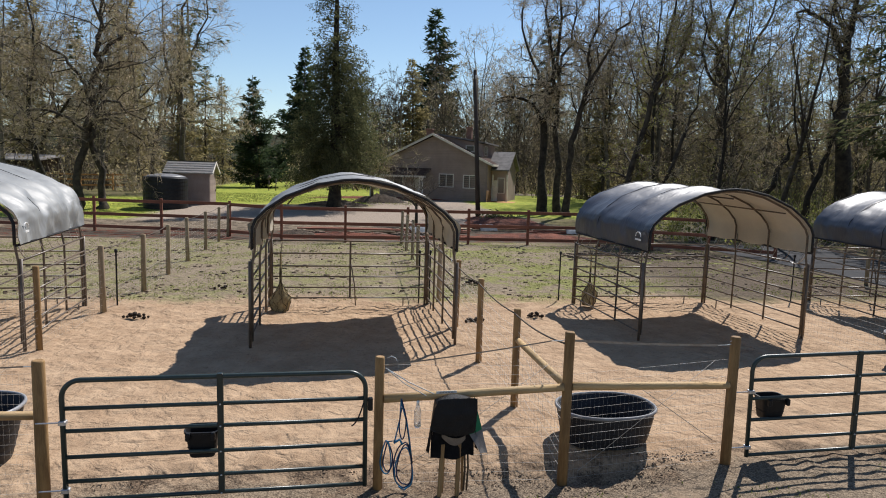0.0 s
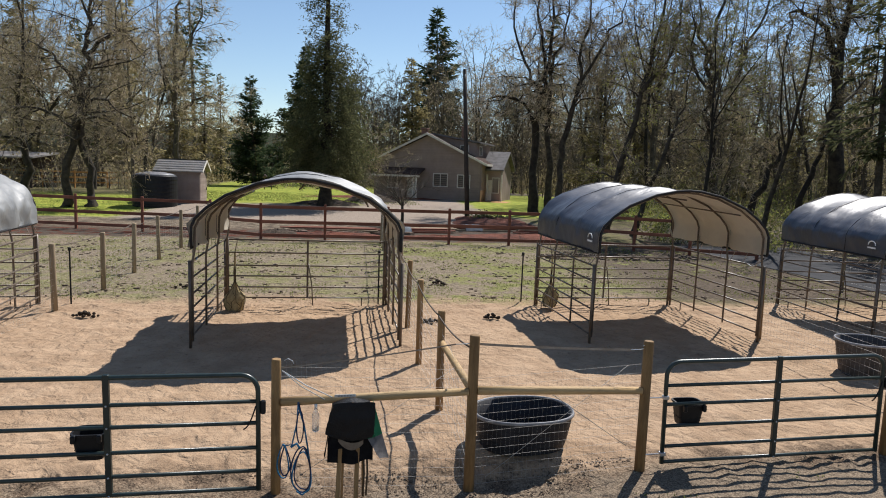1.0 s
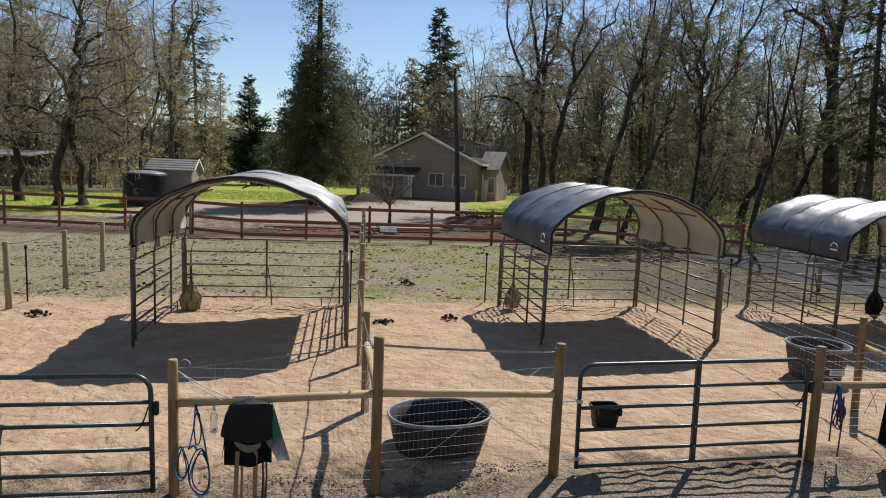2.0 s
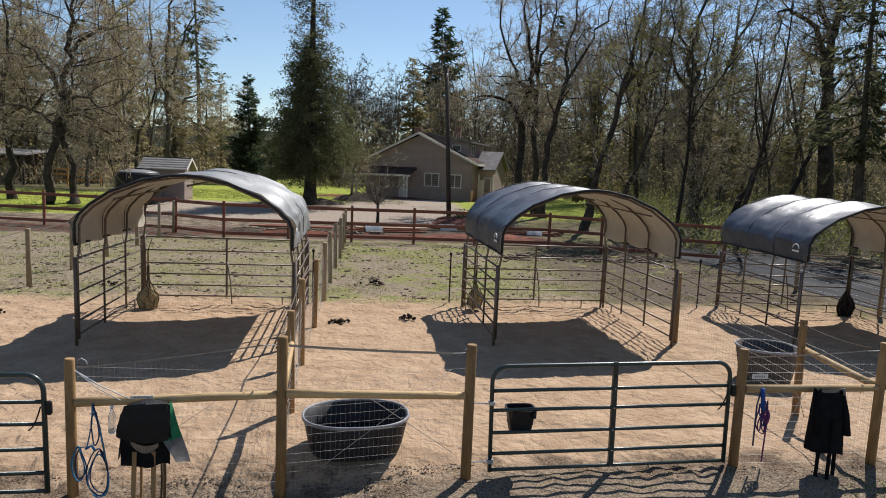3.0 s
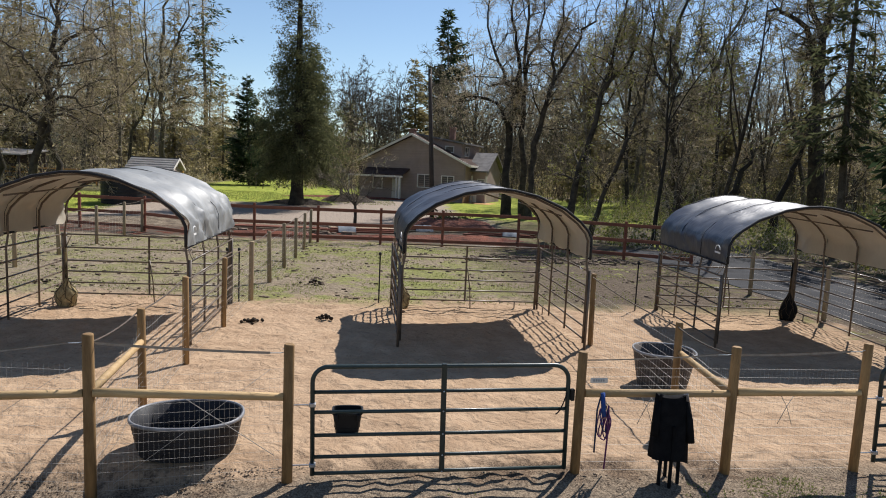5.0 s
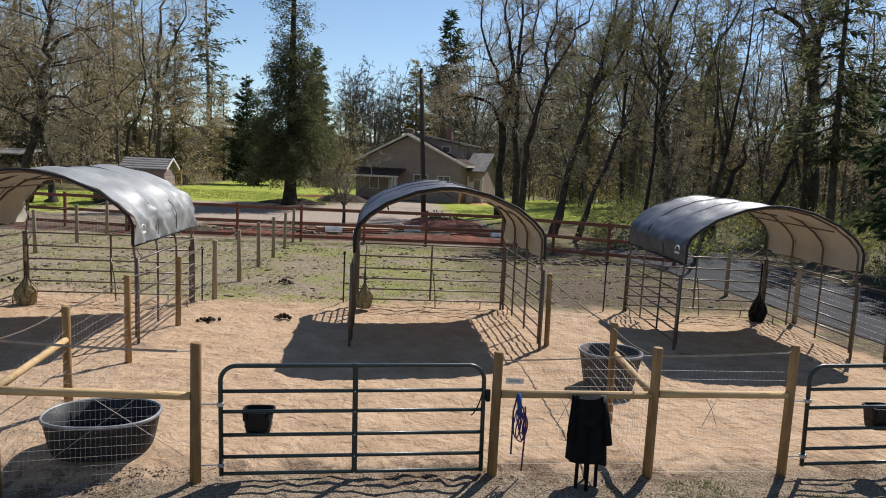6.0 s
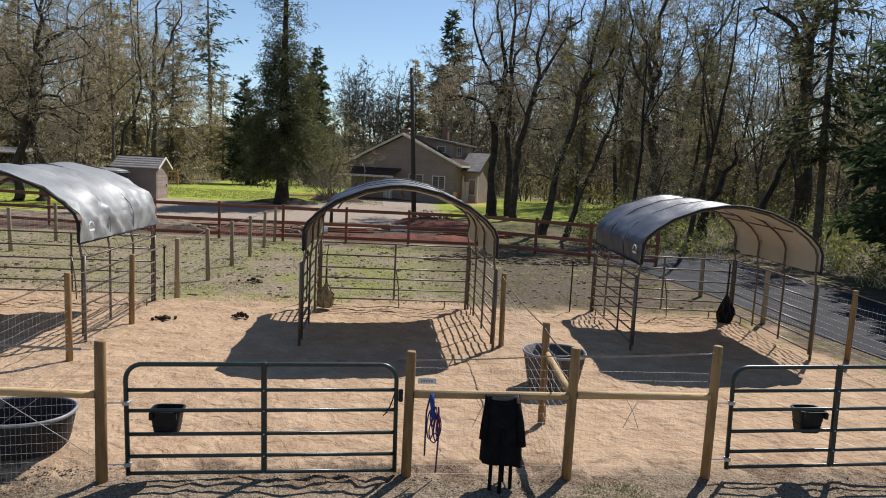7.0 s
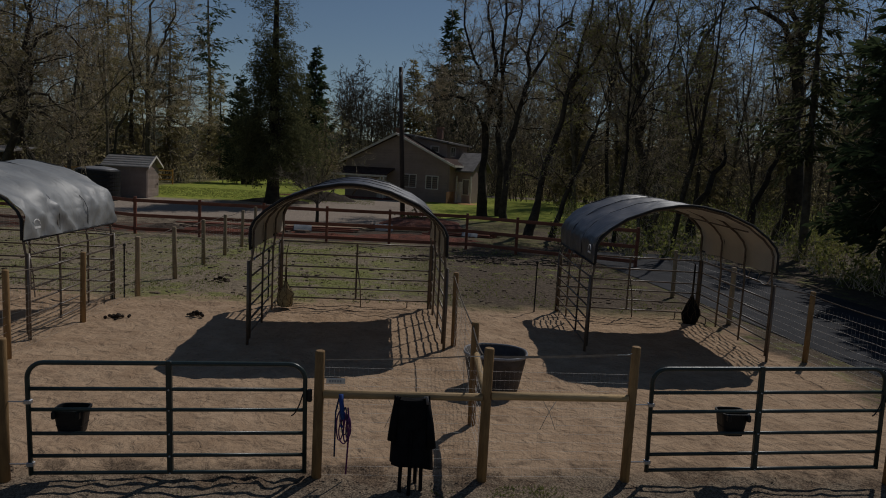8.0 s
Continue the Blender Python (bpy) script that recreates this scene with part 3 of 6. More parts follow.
def hay_net(x, y, top, low, width, material, label):
    t = thing("hay_net", label, "hay net", "hay nets", pose(x, y, 0))
    rows = []
    for i in range(13):
        k = i / 12
        r = width * (0.10 + 0.95 * smooth(0.50, 0.80, k)) * (1 - 0.30 * smooth(0.90, 1.0, k)) * (1 + 0.07 * math.sin(i * 2.3 + x))
        z = top + (low - top) * k
        rows.append([(r * math.cos(a) * (1 + 0.12 * math.sin(3 * a + i)), r * 0.75 * math.sin(a), z) for a in [2 * math.pi * j / 14 for j in range(14)]])
    bag = part("bag", Build().grid(rows, True).poly(rows[-1]), material, t, shade=True)
    part("cord", Build().tube(sag((0, 0, top), (0.02, 0.25, 1.54), 0.0, 3), 0.012, 5), NET, t, shade=True)
    net = Build()
    for j in range(0, 14, 2):
        for q in (1, -1):
            pts = []
            for i in range(3, 13):
                p = Vector(rows[i][(j + q * (i - 3) // 2) % 14])
                pts.append((p.x * 1.04, p.y * 1.04, p.z))
            net.tube(pts, 0.005, 4)
    part("netting", net, NET, bag, "dark knotted netting", True)


hay_net(-0.90, 14.55, 1.30, 0.0, 0.22, HAY, "bulging brown hay net hung in the shelter corner")
hay_net(6.50, 14.72, 1.30, 0.06, 0.18, HAY, "brown hay net hung in the shelter corner")
hay_net(16.30, 14.62, 1.45, -0.02, 0.20, BLACK_CLOTH, "black hay bag hanging in the shelter corner")


# ---- fences of the pens ----
def round_post(parent, x, y, top, r=0.062, wood=POST_WOOD, lean=(0.0, 0.0), base=None):
    z = gz(x, y) - 0.1 if base is None else base
    h = top - z
    rows = [(0.0, r * 1.03), (h * 0.5, r), (h - 0.02, r * 0.97), (h - 0.004, r * 0.9), (h, r * 0.72)]
    b = Build().tube([(lean[0] * k / h, lean[1] * k / h, k) for k, _ in rows], [q for _, q in rows], 14)
    ob = part("post", b, wood, parent, shade=False)
    ob.location = (x, y, z)
    me = ob.data
    me.polygons.foreach_set("use_smooth", [len(p.vertices) == 4 for p in me.polygons])
    return ob


def mesh_wire(parent, a, b, lo, hi, dx, dz, r=0.0008, bow=0.0):
    """Woven stock wire between two posts."""
    a, b = Vector(a), Vector(b)
    w = Build()
    length = (b - a).length
    n = max(int(length / dx), 1)
    ga, gb = gz(a.x, a.y), gz(b.x, b.y)
    side = Vector((-(b - a).y, (b - a).x, 0)).normalized()

    def at(k, z):
        wave = bow * (math.sin(k * 9 + z * 4) * 0.5 + math.sin(k * 23) * 0.25)
        return a.lerp(b, k) + side * wave + Vector((0, 0, ga + (gb - ga) * k + z))
    for i in range(n + 1):
        k = i / n
        w.tube([at(k, lo), at(k, hi)], r * 0.75, 3, False)
    z = lo
    while z <= hi + 1e-6:
        w.tube([at(i / 8, z) for i in range(9)], r * 1.4, 3, False)
        z += dz
    return part("wire_mesh", w, WIRE, parent, "thin galvanised woven wire")


def rail_between(parent, p, q, r=0.045, wood=RAIL_WOOD):
    p, q = Vector(p), Vector(q)
    d = q - p
    b = Build().tube([p + d * k for k in (0, 0.3, 0.65, 1)], [r * 1.05, r, r * 0.98, r * 0.93], 12)
    ob = part("rail", b, wood, parent)
    ob.data.polygons.foreach_set("use_smooth", [len(f.vertices) == 4 for f in ob.data.polygons])
    return ob


FY = 6.45
FRONT = {"z": (-4.55, 1.32), "y": (-2.52, 1.35), "a": (0.72, 1.29), "b": (2.81, 1.53), "c": (4.83, 1.45), "d": (8.06, 1.41), "e": (9.89, 1.49), "f": (11.55, 1.55), "g": (14.80, 1.55)}
front = thing("front_fence", "peeled log fence of round pine posts with woven wire", "fence")
for key, (x, top) in FRONT.items():
    round_post(front, x, FY if x > 0 else 6.32, top, 0.055 + 0.004 * math.sin(x * 7))
for p, q, zp, zq in (("z", "y", 0.80, 0.76), ("a", "b", 0.83, 0.90), ("b", "c", 0.91, 0.87), ("d", "e", 0.93, 0.93), ("e", "f", 0.95, 0.95)):
    xp, xq = FRONT[p][0], FRONT[q][0]
    rail_between(front, (xp + 0.05, FY - 0.01, zp), (xq - 0.05, FY - 0.01, zq))
    mesh_wire(front, (xp + 0.05, FY + 0.055, 0), (xq - 0.05, FY + 0.055, 0), 0.03, 1.42 if p == "a" else 1.27, 0.051, 0.102, 0.0009)
    line = sag((xp + 0.06, FY + 0.03, FRONT[p][1] - 0.11), (xq - 0.2, FY + 0.03, FRONT[q][1] - 0.11), 0.012)
    half = 0.013 if p in "be" else 0.007
    ribbon = Build().grid([[pt + Vector((0, 0.0015, dz)) for pt in line] for dz in (-half, half)]).grid([[pt + Vector((0, -0.0015, dz)) for pt in line] for dz in (half, -half)])
    part("fence_tape", ribbon, GREY_TAPE, front, "dusty electric fence tape", True)
    part("tape_end", Build().tube([line[-1], (xq - 0.1, FY, FRONT[q][1] - 0.10), (xq - 0.05, FY, FRONT[q][1] - 0.09)], 0.005, 5), WHITE_CORD, front, "white tensioner cord", True)
    if p in "ab":
        brace = Build().tube([(xp + 0.2, FY + 0.06, 0.12 + gz(xp, FY)), (xq - 0.2, FY + 0.06, 1.15)], 0.0025, 4)
        part("brace_wire", brace, WIRE, front, "twisted brace wire", True)
    if p in "de":
        xm = (xp + xq) / 2 - 0.1
        for lean in (-1, 1):
            part("brace_wire", Build().tube([(xm + lean * 0.10, FY + 0.05, 0.92), (xm, FY + 0.04, 0.76), (xm - lean * 0.09, FY + 0.05, 0.54)], 0.004, 4), WIRE, front, "loose twisted wire ends", True)
    if p == "b":
        part("brace_wire", Build().tube([(xp + 0.85, FY + 0.065, 0.88), (xq - 0.15, FY + 0.065, 0.18)], 0.004, 5), WIRE, front, "twisted brace wire", True)
part("brace_cord", Build().tube([(0.78, FY - 0.03, 1.17), (1.02, FY - 0.05, 1.02), (1.30, FY - 0.05, 0.88)], 0.006, 5), WHITE_CORD, front, "pale cord", True)
part("brace_cord", Build().tube([(0.78, FY - 0.03, 1.17), (0.98, FY - 0.04, 1.00), (1.22, FY - 0.05, 0.86)], 0.005, 5), WHITE_CORD, front, "white cord", True)
for x, z in ((0.80, 1.27), (4.76, 1.39), (11.48, 1.46)):
    hook = Build().tube([(x, FY, z), (x + 0.04, FY - 0.02, z + 0.025), (x + 0.085, FY - 0.03, z + 0.005), (x + 0.10, FY - 0.03, z - 0.03)], 0.0045, 5)
    part("insulator_hook", hook, WHITE_CORD, front, "white insulator hook", True)


def division(x, posts, label, brace_from, wood=POST_WOOD, far=True):
    f = thing("division_fence", label, "fence", "fences between the pens")
    ys = [FY] + [p[1] for p in posts]
    xs = [brace_from[0]] + [p[0] for p in posts]
    for i, (px, py, top) in enumerate(posts):
        near = py < 14
        round_post(f, px, py, top, 0.052 if near else 0.060, wood if near else OLD_WOOD, (0.03 * math.sin(py * 3), 0))
    for i in range(len(xs) - 1):
        a, b = (xs[i], ys[i], 0), (xs[i + 1], ys[i + 1], 0)
        fine = ys[i] < 13
        mesh_wire(f, a, b, 0.05, 1.18, 0.10 if fine else 0.3, 0.13 if fine else 0.16, 0.0014 if fine else 0.0018, 0.03)
        za = brace_from[1] if i == 0 else posts[i - 1][2] - 0.06
        part("fence_tape", Build().tube(sag((a[0] - 0.06, a[1], za), (b[0] - 0.06, b[1], posts[i][2] - 0.06), 0.05), 0.011, 5), DARK_ROPE, f, "weathered grey rope", True)
    px, py, top = posts[0]
    if brace_from[2]:
        rail_between(f, (brace_from[0], FY + 0.06, brace_from[2]), (px, py - 0.05, brace_from[2] + 0.06), 0.045)
    return f


division(2.8, [(2.75, 8.25, 1.40), (2.73, 10.40, 1.45), (2.80, 12.88, 1.42), (2.88, 15.56, 1.45), (2.95, 18.16, 1.45), (3.03, 20.77, 1.45), (3.14, 23.1, 1.45), (3.2, 25.6, 1.45), (3.25, 27.9, 1.45)],
         "round post and wire fence dividing two sandy pens", (2.81, 1.40, 0.90))
division(10.1, [(9.98, 7.95, 1.42), (10.15, 11.87, 1.46)], "round post and wire fence beside the shelter", (9.89, 1.40, 0.93))
division(-4.5, [(-4.62, 8.6, 1.42), (-4.67, 11.55, 1.45), (-4.58, 14.45, 1.45), (-4.42, 16.9, 1.45), (-4.45, 19.5, 1.45), (-4.48, 22.3, 1.45), (-4.46, 25.3, 1.45), (-4.42, 28.0, 1.45), (-4.36, 30.0, 1.45)],
         "round post and wire fence running back to the drive", (-4.55, 1.25, 0.0))
division(17.1, [(17.2, 8.2, 1.40), (17.15, 11.45, 1.42), (17.3, 14.6, 1.42), (17.4, 18.0, 1.42)], "post and wire fence along the asphalt lane", (17.2, 1.40, 0.0))


def t_post(x, y, top):
    t = thing("t_post", "thin dark steel fence stake with cap", "fence post", "steel fence stakes")
    part("stake", Build().box((x, y, top / 2), (0.035, 0.012, top + 0.06), None, 0.003).box((x, y + 0.012, top / 2), (0.008, 0.02, top + 0.06)), BLACK_PLASTIC, t)
    part("cap", Build().tube([(x, y, top - 0.03), (x, y, top + 0.03), (x, y, top + 0.05)], [0.035, 0.035, 0.015], 8), BLACK_PLASTIC, t)


for x, y, top in ((-4.50, 15.1, 1.25), (2.35, 15.4, 1.25), (2.62, 15.45, 1.25), (5.98, 15.45, 1.25), (12.55, 15.3, 1.25)):
    t_post(x, y, top)


# ---- gates ----
GATE_RAILS = (0.02, 0.21, 0.455, 0.715, 0.94)


def gate(x0, x1, z0, z1, mid, label, y=FY, H=1.22):
    """A tube gate: a bent frame, five inner rails and a flat upright."""
    g = thing("tube_gate", label, "gate", "tube gates")
    w = x1 - x0
    tilt = Matrix.Translation((x0, y, z0)) @ Matrix.Rotation(-math.atan2(z1 - z0, w), 4, "Y")
    g.matrix_world = tilt
    R = 0.17
    pts = [(0.0, 0, 0.0)]
    pts += [(R - R * math.cos(a), 0, H - R + R * math.sin(a)) for a in [math.pi / 2 * i / 7 for i in range(8)]]
    pts += [(w - R + R * math.sin(a), 0, H - R + R * math.cos(a)) for a in [math.pi / 2 * i / 7 for i in range(8)]]
    pts += [(w, 0, 0.0)]
    part("frame", Build().tube(pts, 0.025, 10), GATE_PAINT, g, shade=True)
    for z in GATE_RAILS:
        part("rail", Build().tube([(0.02, 0, z), (w - 0.02, 0, z)], 0.021, 9), GATE_PAINT, g, shade=True)
    part("upright", Build().box((mid - x0, -0.008, 0.63), (0.058, 0.05, 1.24), None, 0.006), GATE_PAINT, g)
    bolt = Build().tube([(mid - x0, -0.03, 0), (mid - x0, -0.042, 0)], [0.012, 0.008], 7).mesh("bolt_head", STEEL, True)
    for z in GATE_RAILS:
        part("bolt_head", bolt, None, g, "small steel bolt head").location = (0, 0, z)
    for z in (0.80, 0.12):
        part("hinge", Build().tube([(-0.24, 0, z), (-0.05, 0, z), (-0.04, 0, z)], 0.008, 6).box((0.0, 0, z), (0.07, 0.062, 0.045), None, 0.006), STEEL, g, "galvanised hinge bolt")
    latch = Build().box((w + 0.05, -0.01, 0.88), (0.05, 0.05, 0.14), None, 0.01)
    part("latch", latch, BLACK_PLASTIC, g, "black latch box")
    part("chain", Build().tube(sag((w - 0.02, -0.03, 0.9), (w - 0.14, -0.03, 0.66), 0.05, 6), 0.008, 5), BLACK_PLASTIC, g, "dark chain", True)
    return g


gate(-2.29, 0.57, -0.045, -0.025, -0.85, "dark green six-rail tube gate standing closed", 6.24, 1.215)
gate(5.10, 7.93, -0.02, 0.03, 6.52, "dark green six-rail tube gate closed before the pen")
gate(11.80, 14.62, 0.08, 0.15, 13.09, "dark green six-rail tube gate near the lane")


def hook_feeder(x, z, y=FY + 0.14):
    f = thing("hook_feeder", "black plastic feed tub hooked over a gate rail", "feeder", "feed tubs on the gates", pose(x, y, z))
    rows = []
    for zz, k in ((0.0, 0.72), (0.02, 0.76), (0.25, 0.97), (0.255, 1.05), (0.275, 1.05), (0.275, 0.94), (0.05, 0.72)):
        rows.append([(0.165 * k * math.copysign(abs(math.cos(a)) ** 0.45, math.cos(a)), 0.13 * k * math.copysign(abs(math.sin(a)) ** 0.45, math.sin(a)), zz) for a in [2 * math.pi * j / 24 for j in range(24)]])
    tub = part("tub", Build().grid(rows, True).poly(rows[0][::-1]).poly(rows[-1]), BLACK_PLASTIC, f, shade=False)
    for s in (-1, 1):
        part("hook", Build().box((s * 0.12, -0.15, 0.24), (0.04, 0.05, 0.08), None, 0.008), BLACK_PLASTIC, f, "moulded hook")
    part("feed", Build().poly([(p[0] * 0.9, p[1] * 0.9, 0.10) for p in rows[2]]), DUNG, tub, "dark feed left in the bottom")


hook_feeder(-1.05, 0.33, 6.38)
hook_feeder(5.46, 0.40)
hook_feeder(12.84, 0.50)


# ---- water troughs ----
def trough(x, y, rx, ry, h, turn, label, plastic=GREY_PLASTIC, foot=0.77):
    t = thing("water_trough", label, "trough", "water troughs", pose(x, y, gz(x, y), 0, 0, turn))
    N = 44

    def oval(k, z):
        return [(rx * k * math.copysign(abs(math.cos(a)) ** 0.85, math.cos(a)), ry * k * math.copysign(abs(math.sin(a)) ** 0.85, math.sin(a)), z) for a in [2 * math.pi * j / N for j in range(N)]]
    rows = [oval(foot - 0.03, -0.02), oval(foot, 0.03)]
    for i in range(1, 6):
        z = 0.03 + (h - 0.10) * i / 6
        k = foot + (0.95 - foot) * i / 6
        rows += [oval(k - 0.004, z - 0.012), oval(k + 0.010, z), oval(k + 0.010, z + 0.02)]
    rows += [oval(0.955, h - 0.05), oval(0.955, h - 0.01), oval(0.93, h - 0.01), oval(foot - 0.02, 0.05)]
    part("tub", Build().grid(rows, True).poly(rows[0][::-1]).poly(rows[-1]), plastic, t, "ribbed plastic tub", True)
    rim = [oval(0.95, h - 0.03), oval(0.992, h - 0.035), oval(1.0, h - 0.018), oval(0.988, h + 0.004), oval(0.958, h + 0.004), oval(0.945, h - 0.03)]
    # The rim is coloured paler than the tub for the light on it.
    part("rim", Build().grid(rim, True), RIM_PLASTIC, t, "rolled rim toned pale where it catches light", True)
    part("water", Build().poly(oval(foot + 0.03, h * 0.30)), WATER, t, "dark water")


trough(3.608, 7.16, 0.638, 0.47, 0.41, 3, "oval grey plastic water trough behind woven wire", foot=0.85)
trough(10.54, 9.50, 0.51, 0.45, 0.60, -12, "oval brown-grey water trough beside a corner post", BROWN_PLASTIC)
trough(-3.70, 7.15, 0.66, 0.50, 0.62, 4, "oval grey plastic water trough near a log rail")


# ---- gear on the front fence ----
def saddle_rack():
    t = thing("saddle_rack", "wooden saddle rack under a black sheet and green-grey blanket", "saddle rack", m=pose(1.49, 6.42, gz(1.46, 6.3) + 0.05, 0, 0, 4))
    for x, bx, by in ((-0.10, -0.13, -0.15), (0.07, 0.06, -0.15), (-0.06, -0.08, -0.05), (0.12, 0.14, -0.05)):
        part("leg", Build().box((0, 0, 0), (0.045 if by < -0.1 else 0.025, 0.035, 0.60), Matrix.Rotation(math.atan2(x - bx, 0.9), 3, "Y"), 0.006), POST_WOOD, t, "brown wooden leg").location = (bx * 0.85 + x * 0.15, by, 0.24)
    part("beam", Build().box((0, -0.12, 0.94), (0.30, 0.10, 0.09), None, 0.01), OLD_WOOD, t)

    def sheet(rows_n, cols, place):
        return Build().grid([[place(i / (rows_n - 1), -1 + 2 * j / (cols - 1)) for j in range(cols)] for i in range(rows_n)])

    def over(half_top, half_low, top, low, y0, y1, seed, crease=0.014):
        """A cloth laid over the beam, open to front and back."""
        def place(k, s):
            a = abs(s)
            x = math.copysign(half_top * min(a / 0.3, 1.0) + (half_low - half_top) * max(a - 0.3, 0) / 0.7, s)
            z = top - 0.05 * min(a / 0.3, 1.0) ** 2 - (top - low) * max(a - 0.3, 0) / 0.7
            y = y0 + (y1 - y0) * k
            w = crease * noise.noise((x * 9 + seed, y * 8, z * 7))
            return (x + w, y + w, z + w)
        return sheet(9, 21, place)
    part("blanket", over(0.19, 0.27, 1.03, 0.50, -0.17, -0.06, 2.0), BLACK_CLOTH, t, "dark saddle blanket", True)
    part("black_sheet", over(0.195, 0.235, 1.05, 0.72, -0.19, -0.055, 5.0, 0.012), SHINY_CLOTH, t, "creased black plastic sheet", True)

    def front(k, s):
        half = 0.215 + 0.03 * math.sin(k * 2.0)
        low = 0.40 - 0.05 * s * s + 0.03 * s
        z = 1.045 - low * k - 0.012 * s ** 6 * (1 - k)
        return (half * s - 0.05 * k + 0.02 + 0.008 * noise.noise((s * 3, k * 5, 1)), -0.20 - 0.03 * math.sin(k * 2.6) * (1 - 0.6 * s * s) + 0.022 * noise.noise((s * 4, k * 6, 8)), z)
    part("front_cover", sheet(12, 15, front), SHINY_CLOTH, t, "shiny creased black cover", True)
    part("skirt", sheet(6, 13, lambda k, s: (0.235 * s - 0.01, -0.16 - 0.015 * math.sin(s * 7) * k, 0.74 - 0.36 * k - 0.02 * math.cos(s * 4) * k)), BLACK_CLOTH, t, "dark lower skirt", True)
    part("girth", sheet(4, 13, lambda k, s: (0.13 * s - 0.01, -0.225 + 0.03 * s * s, 0.655 - 0.02 * s - 0.03 * (1 - s * s) - (0.04 + 0.04 * (1 - s * s)) * k)), TAN_CLOTH, t, "tan girth strap", True)

    def hang(k, s):
        """The blanket's free side: straight near edge, slanting far edge."""
        f = (s + 1) / 2
        left = 0.215 - 0.075 * min(k / 0.6, 1.0) + 0.15 * max(k - 0.6, 0) / 0.4
        right = 0.225 + 0.185 * k
        z = 1.03 - (0.60 + 0.06 * f) * k + 0.05 * (1 - f) * k * (1 - k)
        return (left + (right - left) * f, -0.195 + 0.10 * f + 0.014 * math.sin(k * 7 + s * 2), z)
    part("side_panel", sheet(7, 6, lambda k, s: hang(k * (0.62 - 0.05 * s), s)), GREEN_CLOTH, t, "green blanket panel", True)
    part("side_flap", sheet(7, 6, lambda k, s: hang((0.62 - 0.05 * s) + (0.38 + 0.05 * s) * k, s)), GREY_CLOTH, t, "grey lower flap", True)
    for x in (0.13, 0.165):
        part("stirrup_strap", Build().tube([(x, -0.12, 0.55), (x + 0.01, -0.15, 0.25), (x, -0.15, 0.0)], 0.011, 5), NET, t, "hanging leather strap", True)


saddle_rack()


def covered_rack():
    t = thing("covered_rack", "saddle rack draped in a long black coat", "saddle rack", m=pose(9.06, 6.27, gz(9, 6.2)))
    for x, y in ((-0.10, -0.06), (0.0, -0.12), (0.13, -0.05), (0.08, 0.15)):
        part("leg", Build().tube([(x * 0.9, y, 0.7), (x, y, -0.03)], 0.022, 5), BLACK_CLOTH, t, "dark leg")
    rows = []
    for i in range(12):
        k = i / 11
        z = 1.02 - 0.72 * k
        rx, ry = 0.190 + 0.042 * k ** 0.8, 0.05 + 0.09 * k ** 0.6
        row = []
        for j in range(28):
            a = 2 * math.pi * j / 28
            fold = 1 + 0.05 * k * math.sin(5 * a + 1.0) + 0.04 * k * math.sin(11 * a)
            peak = (0.05 * math.cos(a) ** 4 - 0.02) * (1 - k) ** 2
            row.append((rx * fold * math.cos(a) + 0.02 * k, ry * fold * math.sin(a), z + peak - 0.09 * k ** 3 * max(0, math.cos(a - 0.4))))
        rows.append(row)
    coat = part("coat", Build().grid(rows, True).poly(rows[0]), BLACK_CLOTH, t, "long black waxed coat", True)
    for s in (-1, 1):
        part("collar", Build().tube([(s * 0.13, -0.03, 1.03), (s * 0.150, -0.055, 1.05), (s * 0.165, -0.05, 0.97)], 0.016, 6), GREY_CLOTH if s > 0 else BLACK_CLOTH, coat, "turned collar", True)
    part("sleeve", Build().tube([(0.165, -0.02, 0.98), (0.20, -0.06, 0.74), (0.225, -0.08, 0.50)], [0.03, 0.042, 0.048], 9), BLACK_CLOTH, coat, shade=True)
    part("sleeve", Build().tube([(-0.165, -0.02, 0.98), (-0.19, -0.06, 0.78), (-0.205, -0.08, 0.58)], [0.03, 0.040, 0.045], 9), BLACK_CLOTH, coat, shade=True)


covered_rack()


def rope(label, x, loops, strands):
    """Lead ropes looped over the wire: loops of (half width, top, low, offset) and hanging strands."""
    rnd = random.Random(int(x * 10))
    t = thing("lead_rope", label, "lead rope", "lead ropes", pose(x, FY - 0.04, 0))
    for w, top, low, off, material in loops:
        pts = []
        for i in range(25):
            a = 2 * math.pi * i / 24
            sway = 0.10 * w * math.sin(2 * a + off * 60)
            pts.append((off + w * math.sin(a) * (1 - 0.25 * math.cos(a)) + sway, -0.02 + 0.014 * math.sin(3 * a + w * 40), low + (top - low) * (0.5 + 0.5 * math.cos(a)) + rnd.gauss(0, 0.003)))
        part("rope_loop", Build().tube(pts, 0.0075, 6), material, t, shade=True)
    for pts, material, r in strands:
        part("halter", Build().tube(pts, r, 6), material, t, "rope halter", True)


